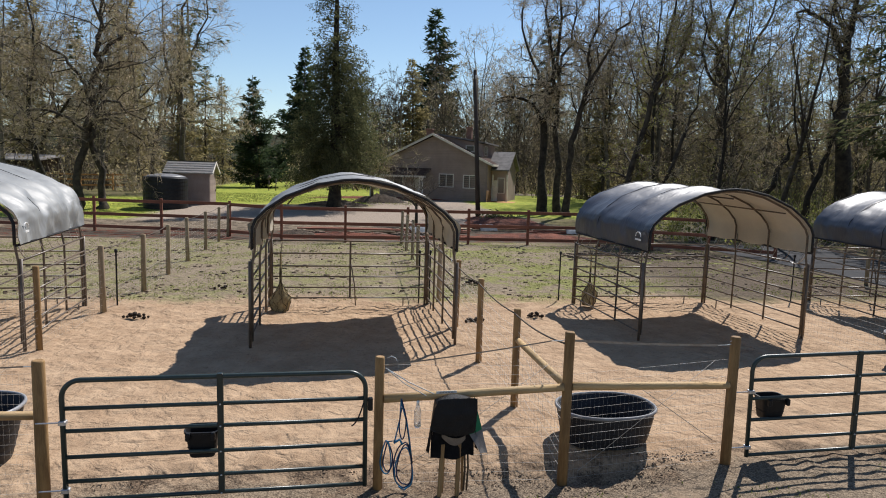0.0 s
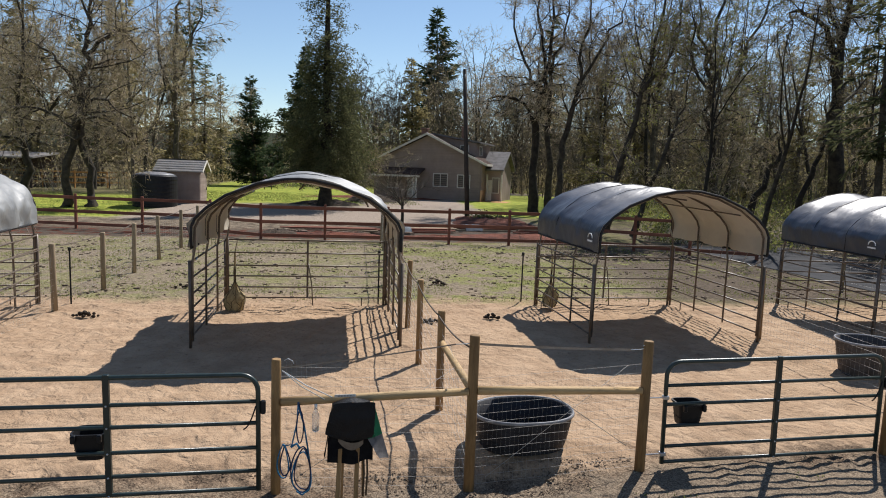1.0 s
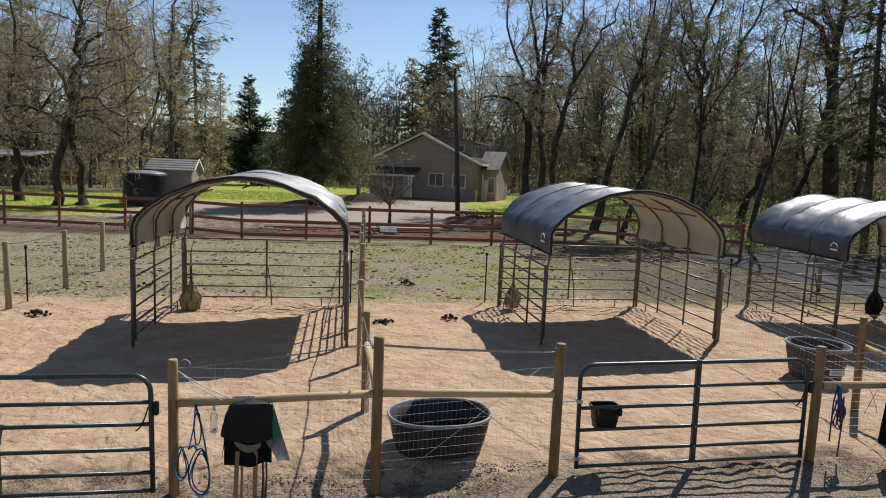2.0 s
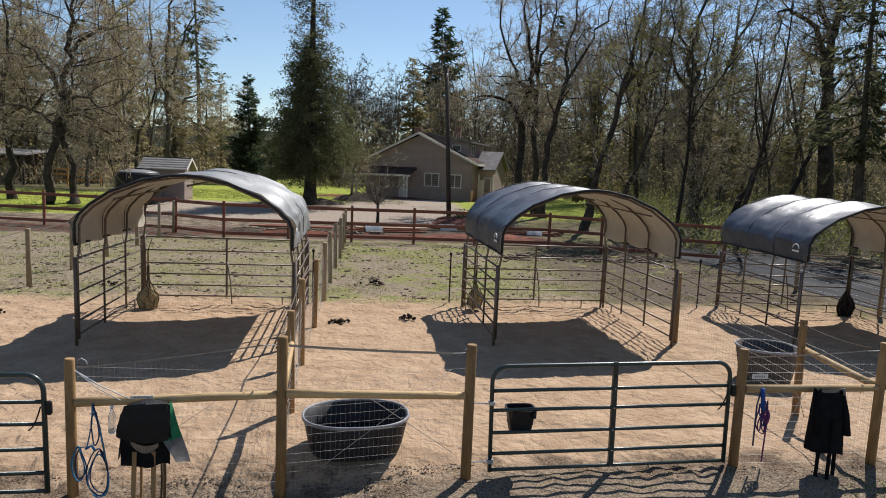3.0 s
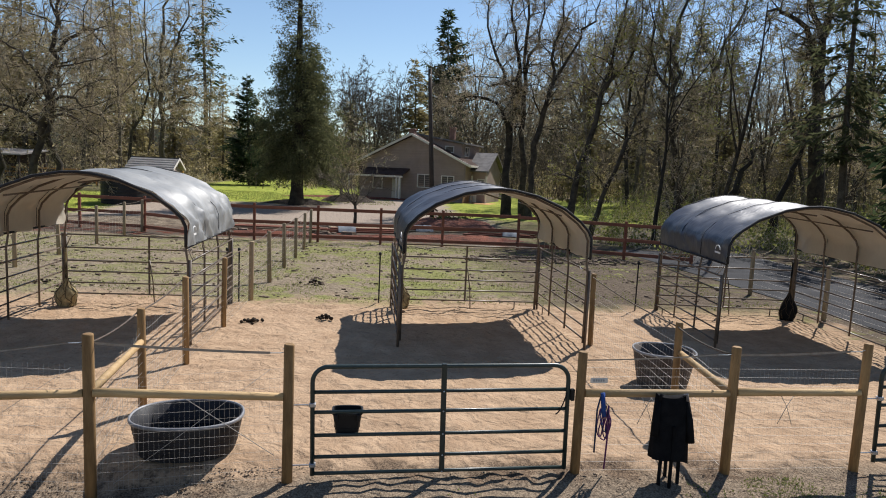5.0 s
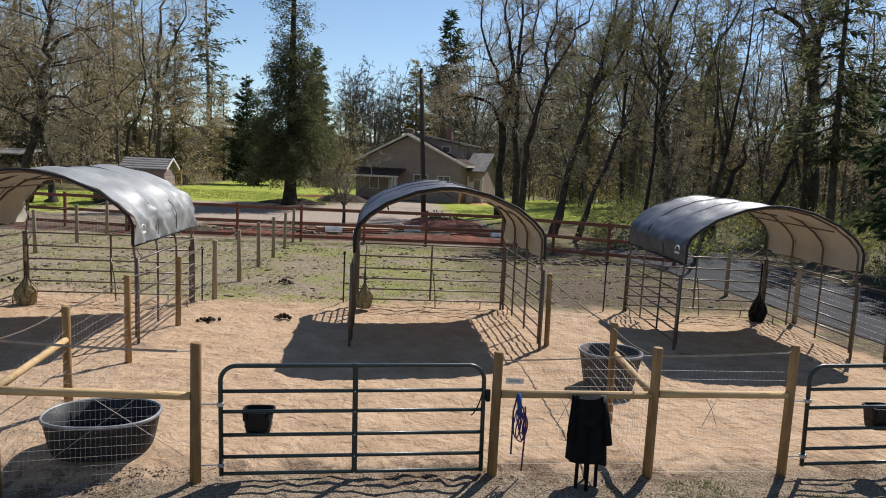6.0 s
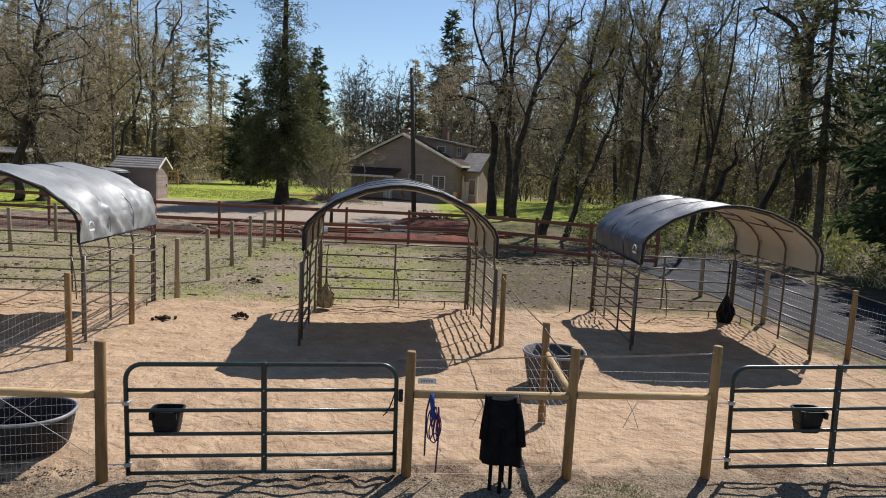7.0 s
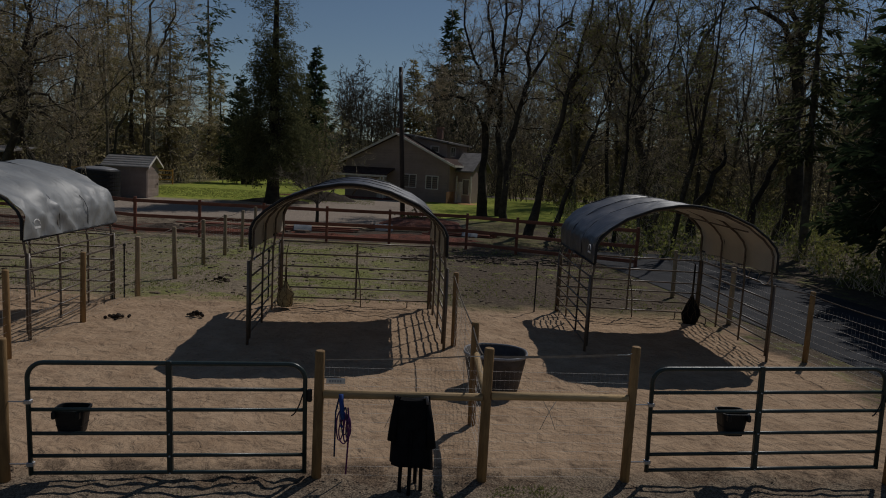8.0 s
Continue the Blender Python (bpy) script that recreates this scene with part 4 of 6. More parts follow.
rope("blue and navy lead rope with halter hung beside the gate post", 0.97,
     [(0.055, 0.38, 0.02, -0.17, BLUE_ROPE), (0.048, 0.36, 0.05, -0.15, NAVY_ROPE), (0.100, 0.36, -0.15, 0.02, NAVY_ROPE), (0.080, 0.33, -0.12, 0.035, NAVY_ROPE), (0.095, 0.30, -0.16, 0.03, BLUE_ROPE), (0.035, 0.74, 0.40, 0.0, NAVY_ROPE)],
     [([(-0.02, -0.02, 0.84), (-0.03, -0.02, 0.62), (-0.08, -0.02, 0.38), (-0.17, -0.02, 0.37)], BLUE_ROPE, 0.008), ([(-0.02, -0.02, 0.84), (0.04, -0.02, 0.6), (0.08, -0.02, 0.35), (0.11, -0.02, 0.12)], NAVY_ROPE, 0.010),
      ([(-0.02, -0.025, 0.80), (0.05, -0.025, 0.55), (0.10, -0.03, 0.22)], BLUE_ROPE, 0.006), ([(-0.09, -0.03, 0.36), (-0.03, -0.04, 0.40), (0.0, -0.03, 0.34)], BLUE_ROPE, 0.014), ([(-0.03, -0.03, -0.13), (0.03, -0.04, -0.17), (0.09, -0.03, -0.12)], BLUE_ROPE, 0.009)])
rope("purple and blue lead ropes hung beside the gate post", 8.30,
     [(0.038, 0.76, 0.44, 0.0, PURPLE_ROPE), (0.030, 0.72, 0.42, 0.07, PURPLE_ROPE), (0.045, 0.74, 0.40, 0.04, PURPLE_ROPE), (0.030, 0.80, 0.50, 0.05, NAVY_ROPE), (0.026, 0.70, 0.46, 0.09, PURPLE_ROPE), (0.022, 0.84, 0.58, 0.02, ROYAL_ROPE)],
     [([(0.0, -0.02, 0.95), (0.01, -0.03, 0.84), (0.03, -0.03, 0.68)], ROYAL_ROPE, 0.026), ([(-0.02, -0.02, 0.90), (-0.05, -0.02, 0.75), (-0.05, -0.02, 0.25)], NAVY_ROPE, 0.010),
      ([(0.08, -0.02, 0.80), (0.10, -0.02, 0.6), (0.08, -0.02, 0.05)], PURPLE_ROPE, 0.010)])


def bottle():
    t = thing("plastic_bottle", "clear plastic bottle hung on the wire", "bottle", m=pose(1.13, FY - 0.05, 0.52))
    prof = [(0.0, 0.030), (0.01, 0.038), (0.18, 0.038), (0.23, 0.018), (0.26, 0.014)]
    part("body", Build().tube([(0, 0, z) for z, _ in prof], [r for _, r in prof], 14), BOTTLE, t, shade=True)
    part("cap", Build().tube([(0, 0, 0.26), (0, 0, 0.29)], 0.016, 10), WHITE_CORD, t, shade=True)


bottle()


def placard(x, z, w, tilt, h=0.06):
    """A small name board; its writing is shown as plain bars."""
    t = thing("name_board", "small white board with a line of faded marks", "sign", "boards on the fence rails", pose(x, FY - 0.075, z, 0, tilt, 0))
    part("board", Build().box((0, 0, 0), (w, 0.008, h), None, 0.002), TRIM, t)
    b = Build()
    for i in range(5):
        b.box((-w * 0.3 + i * w * 0.14, -0.0065, 0), (w * 0.09, 0.004, h * 0.43))
    part("writing", b, FADED_INK, t, "faded grey bars of writing")


placard(8.24, 1.10, 0.20, 0)
placard(1.43, 0.905, 0.22, -1, 0.03)
placard(-3.1, 0.90, 0.18, 2)


def dung(x, y, n, seed):
    r = random.Random(seed)
    t = thing("dung_pile", "scattered dark dung balls on the ground", "dung", "dung piles", pose(x, y, gz(x, y) + 0.02))
    for i in range(n):
        a, d = r.uniform(0, 6.28), abs(r.gauss(0, 0.09))
        px, py, s = d * math.cos(a) * 1.4, d * math.sin(a), r.uniform(0.025, 0.045)
        pz = max(0.0, 0.10 - d * 0.5) * r.random()
        rows = [[(px + s * k * math.cos(q), py + s * k * math.sin(q), pz + s * h) for q in [2 * math.pi * j / 7 for j in range(7)]] for h, k in ((-0.6, 0.5), (0.0, 1.0), (0.6, 0.85), (0.95, 0.4))]
        part("dung_ball", Build().grid(rows, True).poly(rows[-1]), DUNG, t, shade=True)


for i, (x, y, n) in enumerate(((-3.79, 13.9, 22), (3.31, 13.26, 24), (4.80, 13.64, 18), (4.23, 18.0, 16), (-2.6, 17.2, 9))):
    dung(x, y, n, i)


# ---- rail fence along the drive ----
def rail_fence(name, label, line, spacing, tops, wood, post_h, size=0.11):
    f = thing(name, label, "fence")
    pts = []
    for (ax, ay), (bx, by) in zip(line, line[1:]):
        n = max(1, round(math.hypot(bx - ax, by - ay) / spacing))
        pts += [(ax + (bx - ax) * i / n, ay + (by - ay) * i / n) for i in range(n)]
    pts.append(line[-1])
    for x, y in pts:
        part("post", Build().box((0, 0, post_h / 2 - 0.1), (size, size, post_h + 0.2), None, 0.008), wood, f).location = (x, y, gz(x, y))
    for (ax, ay), (bx, by) in zip(pts, pts[1:]):
        length, turn = math.hypot(bx - ax, by - ay), math.atan2(by - ay, bx - ax)
        for z in tops:
            ob = part("board", Build().box((length / 2, -0.075, 0), (length - 0.012, 0.04, 0.14), None, 0.004), wood, f)
            ob.matrix_local = Matrix.Translation((ax, ay, gz(ax, ay) + z + 0.012 * math.sin(ax * 5 + z * 9))) @ Matrix.Rotation(turn, 4, "Z")
    return f


rail_fence("rail_fence", "red-brown three-board fence along the gravel drive", [(-34.0, 37.5), (-10.5, 31.8), (-4.3, 30.2), (-1.9, 28.5), (9.0, 28.0), (12.4, 27.9), (16.4, 25.5), (18.7, 24.2)], 2.75, (0.24, 0.82, 1.45), RED_WOOD, 1.60)
rail_fence("far_fence", "weathered orange split-rail fence in front of the woods", [(-34.0, 66.0), (-22.0, 63.0), (-13.6, 71.0)], 3.0, (0.5, 1.0, 1.45), ORANGE_WOOD, 1.6)


# ---- mulch heaps behind the rail fence ----
def heap(x, y, rx, ry, h, seed, material, label):
    rows = []
    for i in range(9):
        k = i / 8
        row = []
        for j in range(26):
            a = 2 * math.pi * j / 26
            w = 1 + 0.25 * noise.noise((math.cos(a) * 1.5 + seed, math.sin(a) * 1.5, k))
            row.append((rx * (1 - k) * w * math.cos(a), ry * (1 - k) * w * math.sin(a), h * (1 - (1 - k) ** 2) * (1 + 0.35 * noise.noise((a * 2, k * 4, seed))) - 0.05))
        rows.append(row)
    ob = part("bark_mound", Build().grid(rows, True), material, shade=True)
    ob.location = (x, y, gz(x, y))
    tagged(ob, label, "bark mound", "bark mounds")


RED_MULCH = plain("red_mulch", (0.070, 0.022, 0.013), (0.185, 0.055, 0.029), 1.6, 0.95, 1.0, depth=0.08)
DARK_MULCH = plain("dark_mulch", (0.035, 0.025, 0.018), (0.09, 0.065, 0.045), 3.0, 0.95, 1.0, depth=0.08)
heap(1.0, 31.0, 3.0, 0.8, 0.20, 1.0, RED_MULCH, "low heap of red bark mulch")
heap(6.3, 30.6, 2.6, 0.8, 0.18, 4.0, RED_MULCH, "low heap of red bark mulch")
heap(10.6, 31.6, 3.2, 1.2, 0.22, 7.0, RED_MULCH, "rounded heap of red bark mulch by the pole")
heap(11.2, 40.6, 3.0, 4.4, 0.40, 17.0, RED_MULCH, "broad bed of red bark round the pole foot")
heap(4.5, 60.5, 7.5, 1.0, 0.25, 19.0, RED_MULCH, "long bed of red bark along the lawn")
heap(-1.4, 30.9, 1.2, 0.8, 0.3, 9.0, DARK_MULCH, "small dark mulch heap")
heap(0.6, 50.4, 2.6, 1.6, 0.35, 11.0, DARK_MULCH, "dark bark bed round a tree foot")
heap(4.2, 54.0, 2.2, 1.2, 0.7, 13.0, DARK_MULCH, "dark brush pile on the lawn edge")


# ---- timber lying behind the rail fence ----
def timber_stack(x, y, turn, length, seed, sheet):
    """Boards piled flat, with a creased sheet thrown over a part of them."""
    rnd = random.Random(seed)
    t = thing("timber_stack", "low stack of weathered boards partly under grey-blue sheeting", "timber stack", "timber behind the fence", pose(x, y, gz(x, y), 0, 0, turn))
    for row in range(3):
        for k in range(5 - row):
            w = rnd.uniform(0.16, 0.24)
            ob = part("plank", Build().box((0, 0, 0), (length * rnd.uniform(0.7, 1.0), w, 0.06), None, 0.005), RED_WOOD if rnd.random() < 0.6 else OLD_WOOD, t)
            ob.matrix_local = pose(rnd.uniform(-0.3, 0.3), -0.55 + 0.27 * k + 0.12 * row, 0.05 + 0.075 * row, 0, 0, rnd.uniform(-2, 2))
    if sheet:
        rows = [[(length * (0.22 * i / 8 - 0.30 * (seed % 2)), -0.75 + 1.5 * j / 10, 0.30 - 0.26 * abs(j / 5 - 1) ** 3 + 0.05 * noise.noise((i * 0.9, j * 0.8, seed))) for j in range(11)] for i in range(9)]
        part("sheeting", Build().grid(rows), SHEETING, t, "creased grey-blue sheeting", True)


SHEETING = plain("grey_blue_sheeting", (0.09, 0.10, 0.115), (0.19, 0.205, 0.22), 2.0, 0.85, 0.3, spec=0.1)
timber_stack(9.6, 35.2, 3, 4.4, 1, True)
timber_stack(13.0, 34.0, -12, 3.8, 2, True)
timber_stack(5.4, 33.4, 5, 4.0, 3, True)
timber_stack(1.2, 32.8, -3, 5.0, 4, False)


# ---- utility pole ----
def utility_pole():
    t = thing("utility_pole", "dark tarred wooden utility pole beside the drive", "utility pole", m=pose(10.02, 42.6, 0, 0, -3.3, 0))
    part("shaft", Build().tube([(0, 0, -0.2), (0, 0, 4), (0, 0, 9.9)], [0.165, 0.15, 0.12], 14), POLE_WOOD, t, shade=True)
    part("insulator", Build().tube([(0, -0.15, 9.3), (0, -0.15, 9.55)], [0.05, 0.04], 8), STEEL, t, shade=True)
    part("service_wire", Build().tube(sag((0, 0, 9.4), (7.3, 22.0, 4.4), 0.5, 10), 0.012, 4), BLACK_PLASTIC, t, "sagging service wire", True)


utility_pole()


# ---- house ----
def window(parent, m, w, h, panes=2):
    f = part("window", Build().box((0, -0.02, h / 2 + 0.03), (w + 0.14, 0.06, 0.08)).box((0, -0.02, -h / 2 - 0.03), (w + 0.14, 0.06, 0.08)).box((-w / 2 - 0.03, -0.02, 0), (0.08, 0.06, h)).box((w / 2 + 0.03, -0.02, 0), (0.08, 0.06, h)), TRIM, parent, "off-white window frame")
    f.matrix_local = m
    for i in range(panes):
        x = -w / 2 + w * (i + 0.5) / panes
        part("pane", Build().box((x, 0.0, 0), (w / panes - 0.07, 0.012, h - 0.03)), GLASS, f, "dark glass pane")
    for i in range(1, panes):
        part("mullion", Build().box((-w / 2 + w * i / panes, -0.02, 0), (0.07, 0.05, h)), TRIM, f)


def house():
    h = thing("house", "taupe clapboard cottage with white trim and dormer", "house", m=pose(9.85, 62.0, 0.42, 0, 0, -25))
    LW, RW, LZ, RZ, PK, D = -5.45, 5.35, 3.56, 3.68, 6.2, 11.0
    part("front_wall", Build().prism([(LW, -0.6), (RW, -0.6), (RW, RZ), (0, PK - 0.12), (LW, LZ)], "y", 0.0, 0.25), SIDING, h)
    for i in range(30):
        z = 0.05 + i * 0.2
        lo = LW if z < LZ else LW * (PK - z) / (PK - LZ)
        hi = RW if z < RZ else RW * (PK - z) / (PK - RZ)
        if hi - lo > 0.7:
            part("clapboard", Build().box(((lo + hi) / 2, -0.012, z), (hi - lo - 0.35, 0.03, 0.03)), SIDING, h)
    part("side_wall", Build().box((RW - 0.12, D / 2, RZ / 2 - 0.3), (0.24, D - 0.5, RZ + 0.6)), SIDING, h)
    part("side_wall", Build().box((LW + 0.12, D / 2, LZ / 2 - 0.3), (0.24, D - 0.5, LZ + 0.6)), SIDING, h)
    part("back_wall", Build().prism([(LW, -0.6), (RW, -0.6), (RW, RZ), (0, PK - 0.12), (LW, LZ)], "y", D - 0.25, D), SIDING, h)
    sl, sr = (PK - LZ) / -LW, (PK - RZ) / RW
    for s, e, name in ((sl, LW - 0.5, "roof"), (sr, RW + 0.55, "roof")):
        z = PK - s * abs(e)
        r = part(name, Build().prism([(0, PK), (e, z), (e, z + 0.14), (0, PK + 0.14)], "y", -0.45, D + 0.4), DARK_SHINGLE, h, "dark shingled roof")
        part("bargeboard", Build().prism([(0, PK - 0.07), (e, z - 0.07), (e, z + 0.15), (0, PK + 0.15)], "y", -0.52, -0.45), TRIM, r, "off-white bargeboard")
    part("eave_trim", Build().box((RW + 0.56, D / 2, RZ - 0.22), (0.08, D + 0.8, 0.2)), TRIM, h)
    part("corner_board", Build().box((RW - 0.05, -0.02, RZ / 2 - 0.3), (0.16, 0.08, RZ + 0.3)), SIDING, h)
    # dormer on the right slope
    d = part("dormer", Build().prism([(0.25, PK - 0.15), (4.5, PK - sr * 4.5), (4.5, 5.5), (0.25, PK + 0.02)], "y", 1.3, 7.6), SIDING, h, "taupe-sided shed dormer")
    part("dormer_roof", Build().prism([(0.0, PK + 0.06), (4.85, 5.52), (4.85, 5.67), (0.0, PK + 0.22)], "y", 0.9, 8.0), SHINGLE, d, "pale shingled dormer roof")
    window(d, pose(3.3, 1.28, 5.0), 0.75, 0.5, 1)
    window(d, pose(4.52, 3.0, 4.85, 0, 0, 90), 1.2, 0.8, 2)
    # windows of the gable
    window(h, pose(1.35, -0.01, 1.9), 1.35, 1.15, 2)
    window(h, pose(3.65, -0.01, 1.85), 1.15, 1.15, 2)
    # porch with dark lean-to roof
    p = part("porch_roof", Build().prism([(-0.0, 3.0), (-2.0, 2.35), (-2.0, 2.25), (-0.0, 2.85)], "x", LW - 0.4, -0.2), DARK_SHINGLE, h, "dark lean-to porch roof")
    part("porch_beam", Build().box(((LW - 0.4 - 0.2) / 2, -1.95, 2.2), (-0.2 - LW + 0.5, 0.12, 0.18)), TRIM, p, "white porch beam")
    for x in (LW - 0.2, -0.45, -0.75):
        part("porch_post", Build().box((x, -1.92, 0.85), (0.12, 0.12, 2.6)), TRIM, h, "white porch post")
    part("door", Build().box((-1.5, -0.03, 0.95), (0.95, 0.06, 2.1), None, 0.01), TRIM, h, "white panelled door")
    window(h, pose(-3.5, -0.01, 1.55), 0.9, 1.1, 1)
    # side wing with porch door
    part("wing", Build().prism([(2.2, -0.6), (7.8, -0.6), (7.8, 3.0), (5.0, 4.55), (2.2, 3.0)], "x", 5.25, 6.8), SIDING, h)
    for y0, name in ((1.55, "wing_roof"), (8.45, "wing_roof")):
        part(name, Build().prism([(5.0, 4.75), (y0, 2.95), (y0, 3.08), (5.0, 4.89)], "x", 4.95, 7.15), SHINGLE, h, "pale shingled wing roof")
    window(h, pose(6.3, 2.18, 1.55), 0.6, 1.4, 1)
    part("wing_door", Build().box((5.65, 2.17, 1.0), (0.55, 0.06, 2.1), None, 0.01), TRIM, h, "white glazed door")
    for x in (5.6, 7.0):
        part("wing_post", Build().box((x, 1.5, 1.0), (0.14, 0.14, 3.2)), TRIM, h, "white porch post")
    part("deck", Build().box((6.6, 0.7, -0.15), (2.6, 3.0, 0.4), None, 0.02), ORANGE_WOOD, h, "small wooden deck")
    for i in range(12):
        part("deck_rail_slat", Build().box((5.55, -1.1 + 0.17 * i, 0.55), (0.04, 0.11, 1.1)), CEDAR_BOARD, h, "cedar rail slat")
    part("chimney", Build().box((-1.6, 4.0, 6.1), (0.6, 0.6, 1.6), None, 0.02).box((-1.6, 4.0, 6.95), (0.72, 0.72, 0.14), None, 0.02), BRICK, h, "brick chimney")
    part("chimney", Build().box((2.2, 5.5, 6.7), (0.55, 0.55, 1.1), None, 0.02).box((2.2, 5.5, 7.3), (0.68, 0.68, 0.12), None, 0.02), BRICK, h, "brick chimney")


house()


def garden_shed():
    s = thing("garden_shed", "taupe garden shed with ribbed metal roof", "shed", m=pose(-9.75, 48.3, 0.18))
    w, d, e, p = 1.42, 2.5, 2.35, 3.0
    part("front_wall", Build().box((0, 0.06, e / 2 - 0.1), (2 * w, 0.12, e + 0.2)), SHED_SIDING, s)
    part("back_wall", Build().box((0, d - 0.06, e / 2 - 0.1), (2 * w, 0.12, e + 0.2)), SHED_SIDING, s)
    for x in (-w + 0.06, w - 0.06):
        g = part("gable_wall", Build().prism([(0.12, -0.2), (d - 0.12, -0.2), (d - 0.12, e), (d / 2, p), (0.12, e)], "x", x - 0.055, x + 0.055), SHED_SIDING, s)
        for i in range(11):
            part("siding_board", Build().box((x + math.copysign(0.066, x), d / 2, 0.1 + i * 0.21), (0.022, d - 0.3, 0.19), None, 0.004), SHED_SIDING, g)
    for sgn in (0, 1):
        y0, y1 = (-0.3, d / 2) if sgn == 0 else (d + 0.3, d / 2)
        r = part("roof", Build().prism([(y0, e - 0.05), (y1, p + 0.1), (y1, p + 0.16), (y0, e + 0.01)], "x", -w - 0.25, w + 0.25), ROOF_METAL, s, "ribbed metal roof")
        for i in range(6):
            k = i / 5
            part("batten", Build().box((0, y0 + (y1 - y0) * k, e + 0.03 + (p - e + 0.15) * k), (2 * w + 0.52, 0.05, 0.05)), TRIM, r, "pale roof batten")
    for y0, y1 in ((-0.3, d / 2), (d + 0.3, d / 2)):
        part("bargeboard", Build().prism([(y0, e - 0.10), (y1, p + 0.05), (y1, p + 0.2), (y0, e + 0.05)], "x", w + 0.25, w + 0.29), TRIM, s)
    part("door_handle", Build().box((w + 0.10, 1.9, 1.1), (0.06, 0.05, 0.2), None, 0.01), BLACK_PLASTIC, s)


garden_shed()


def water_tank():
    t = thing("water_tank", "black plastic rainwater tank with domed lid", "water tank", m=pose(-10.75, 46.0, gz(-10.7, 46.0)))
    prof = [(-0.05, 1.38), (0.0, 1.40)] + [(0.15 + 0.26 * i + q, 1.40 + (0.015 if q else 0.0)) for i in range(7) for q in (0.0, 0.06)] + [(1.98, 1.40), (2.04, 1.36), (2.14, 1.1), (2.22, 0.7), (2.26, 0.3)]
    part("body", Build().tube([(0, 0, z) for z, _ in prof], [r for _, r in prof], 40), BLACK_PLASTIC, t, shade=False)
    part("dome", Build().tube([(0, 0, 2.03), (0, 0, 2.15), (0, 0, 2.235), (0, 0, 2.28)], [1.37, 1.11, 0.71, 0.3], 40), RIM_PLASTIC, t, "paler domed top", True)
    part("lid", Build().tube([(0.1, 0, 2.26), (0.1, 0, 2.36), (0.1, 0, 2.38)], [0.25, 0.25, 0.2], 18), BLACK_PLASTIC, t, "screw lid")


water_tank()


def open_shed():
    t = thing("open_shed", "low open-sided shed with grey metal roof", "shed", m=pose(-28.5, 63.0, gz(-28, 63), 0, 0, -8))
    part("roof", Build().prism([(-2.0, 2.55), (2.0, 3.0), (2.0, 3.12), (-2.0, 2.67)], "x", -4.5, 4.5), ROOF_METAL, t, "grey metal roof")
    for x in (-4.2, -1.4, 1.4, 4.2):
        for y in (-1.8, 1.8):
            part("post", Build().box((x, y, 1.3), (0.16, 0.16, 2.8), None, 0.01), POLE_WOOD, t)
    part("back_wall", Build().box((0, 1.9, 1.4), (8.4, 0.1, 2.9)), DARK_SIDING, t)


open_shed()


# ---- trees ----
def limb(b, p, d, length, r, n, sides, wander, r_end, rnd, up=0.0):
    """A tapered wandering branch; returns its points and directions."""
    pts, dirs, radii = [p.copy()], [d.copy()], [r]
    for i in range(n):
        d = (d + Vector((rnd.gauss(0, wander), rnd.gauss(0, wander), rnd.gauss(0, wander) + up))).normalized()
        p = p + d * (length / n)
        pts.append(p.copy()), dirs.append(d.copy()), radii.append(r + (r_end - r) * (i + 1) / n)
    b.tube(pts, radii, sides, False)
    return pts, dirs, radii


def side_dir(d, angle, rnd):
    u = d.orthogonal().normalized()
    u = Matrix.Rotation(rnd.uniform(0, 6.283), 3, d) @ u
    return (d * math.cos(angle) + u * math.sin(angle)).normalized()


def spray(b, p, u, size, rnd, aspect=0.28):
    """A narrow leaf-shaped spray along u."""
    w = u.orthogonal().normalized()
    w = (Matrix.Rotation(rnd.uniform(0, 6.283), 3, u) @ w) * (size * aspect * 0.5)
    k = len(b.v)
    b.v += [p, p + u * size * 0.45 + w, p + u * size, p + u * size * 0.45 - w]
    b.f.append((k, k + 1, k + 2, k + 3))


def sliver(b, p, d, length, width, rnd):
    """A fine twig: a long thin triangle."""
    w = d.orthogonal().normalized()
    w = (Matrix.Rotation(rnd.uniform(0, 6.283), 3, d) @ w) * (width * 0.5)
    k = len(b.v)
    b.v += [p - w, p + w, p + d * length]
    b.f.append((k, k + 1, k + 2))


def card(b, p, size, rnd, flat=0.0):
    u = Vector((rnd.gauss(0, 1), rnd.gauss(0, 1), rnd.gauss(0, 1) * (1 - flat))).normalized()
    w = u.orthogonal().normalized()
    w = Matrix.Rotation(rnd.uniform(0, 6.283), 3, u) @ w
    k = len(b.v)
    b.v += [p - u * size * 0.5, p + w * size * 0.24, p + u * size * 0.5, p - w * size * 0.24]
    b.f.append((k, k + 1, k + 2, k + 3))


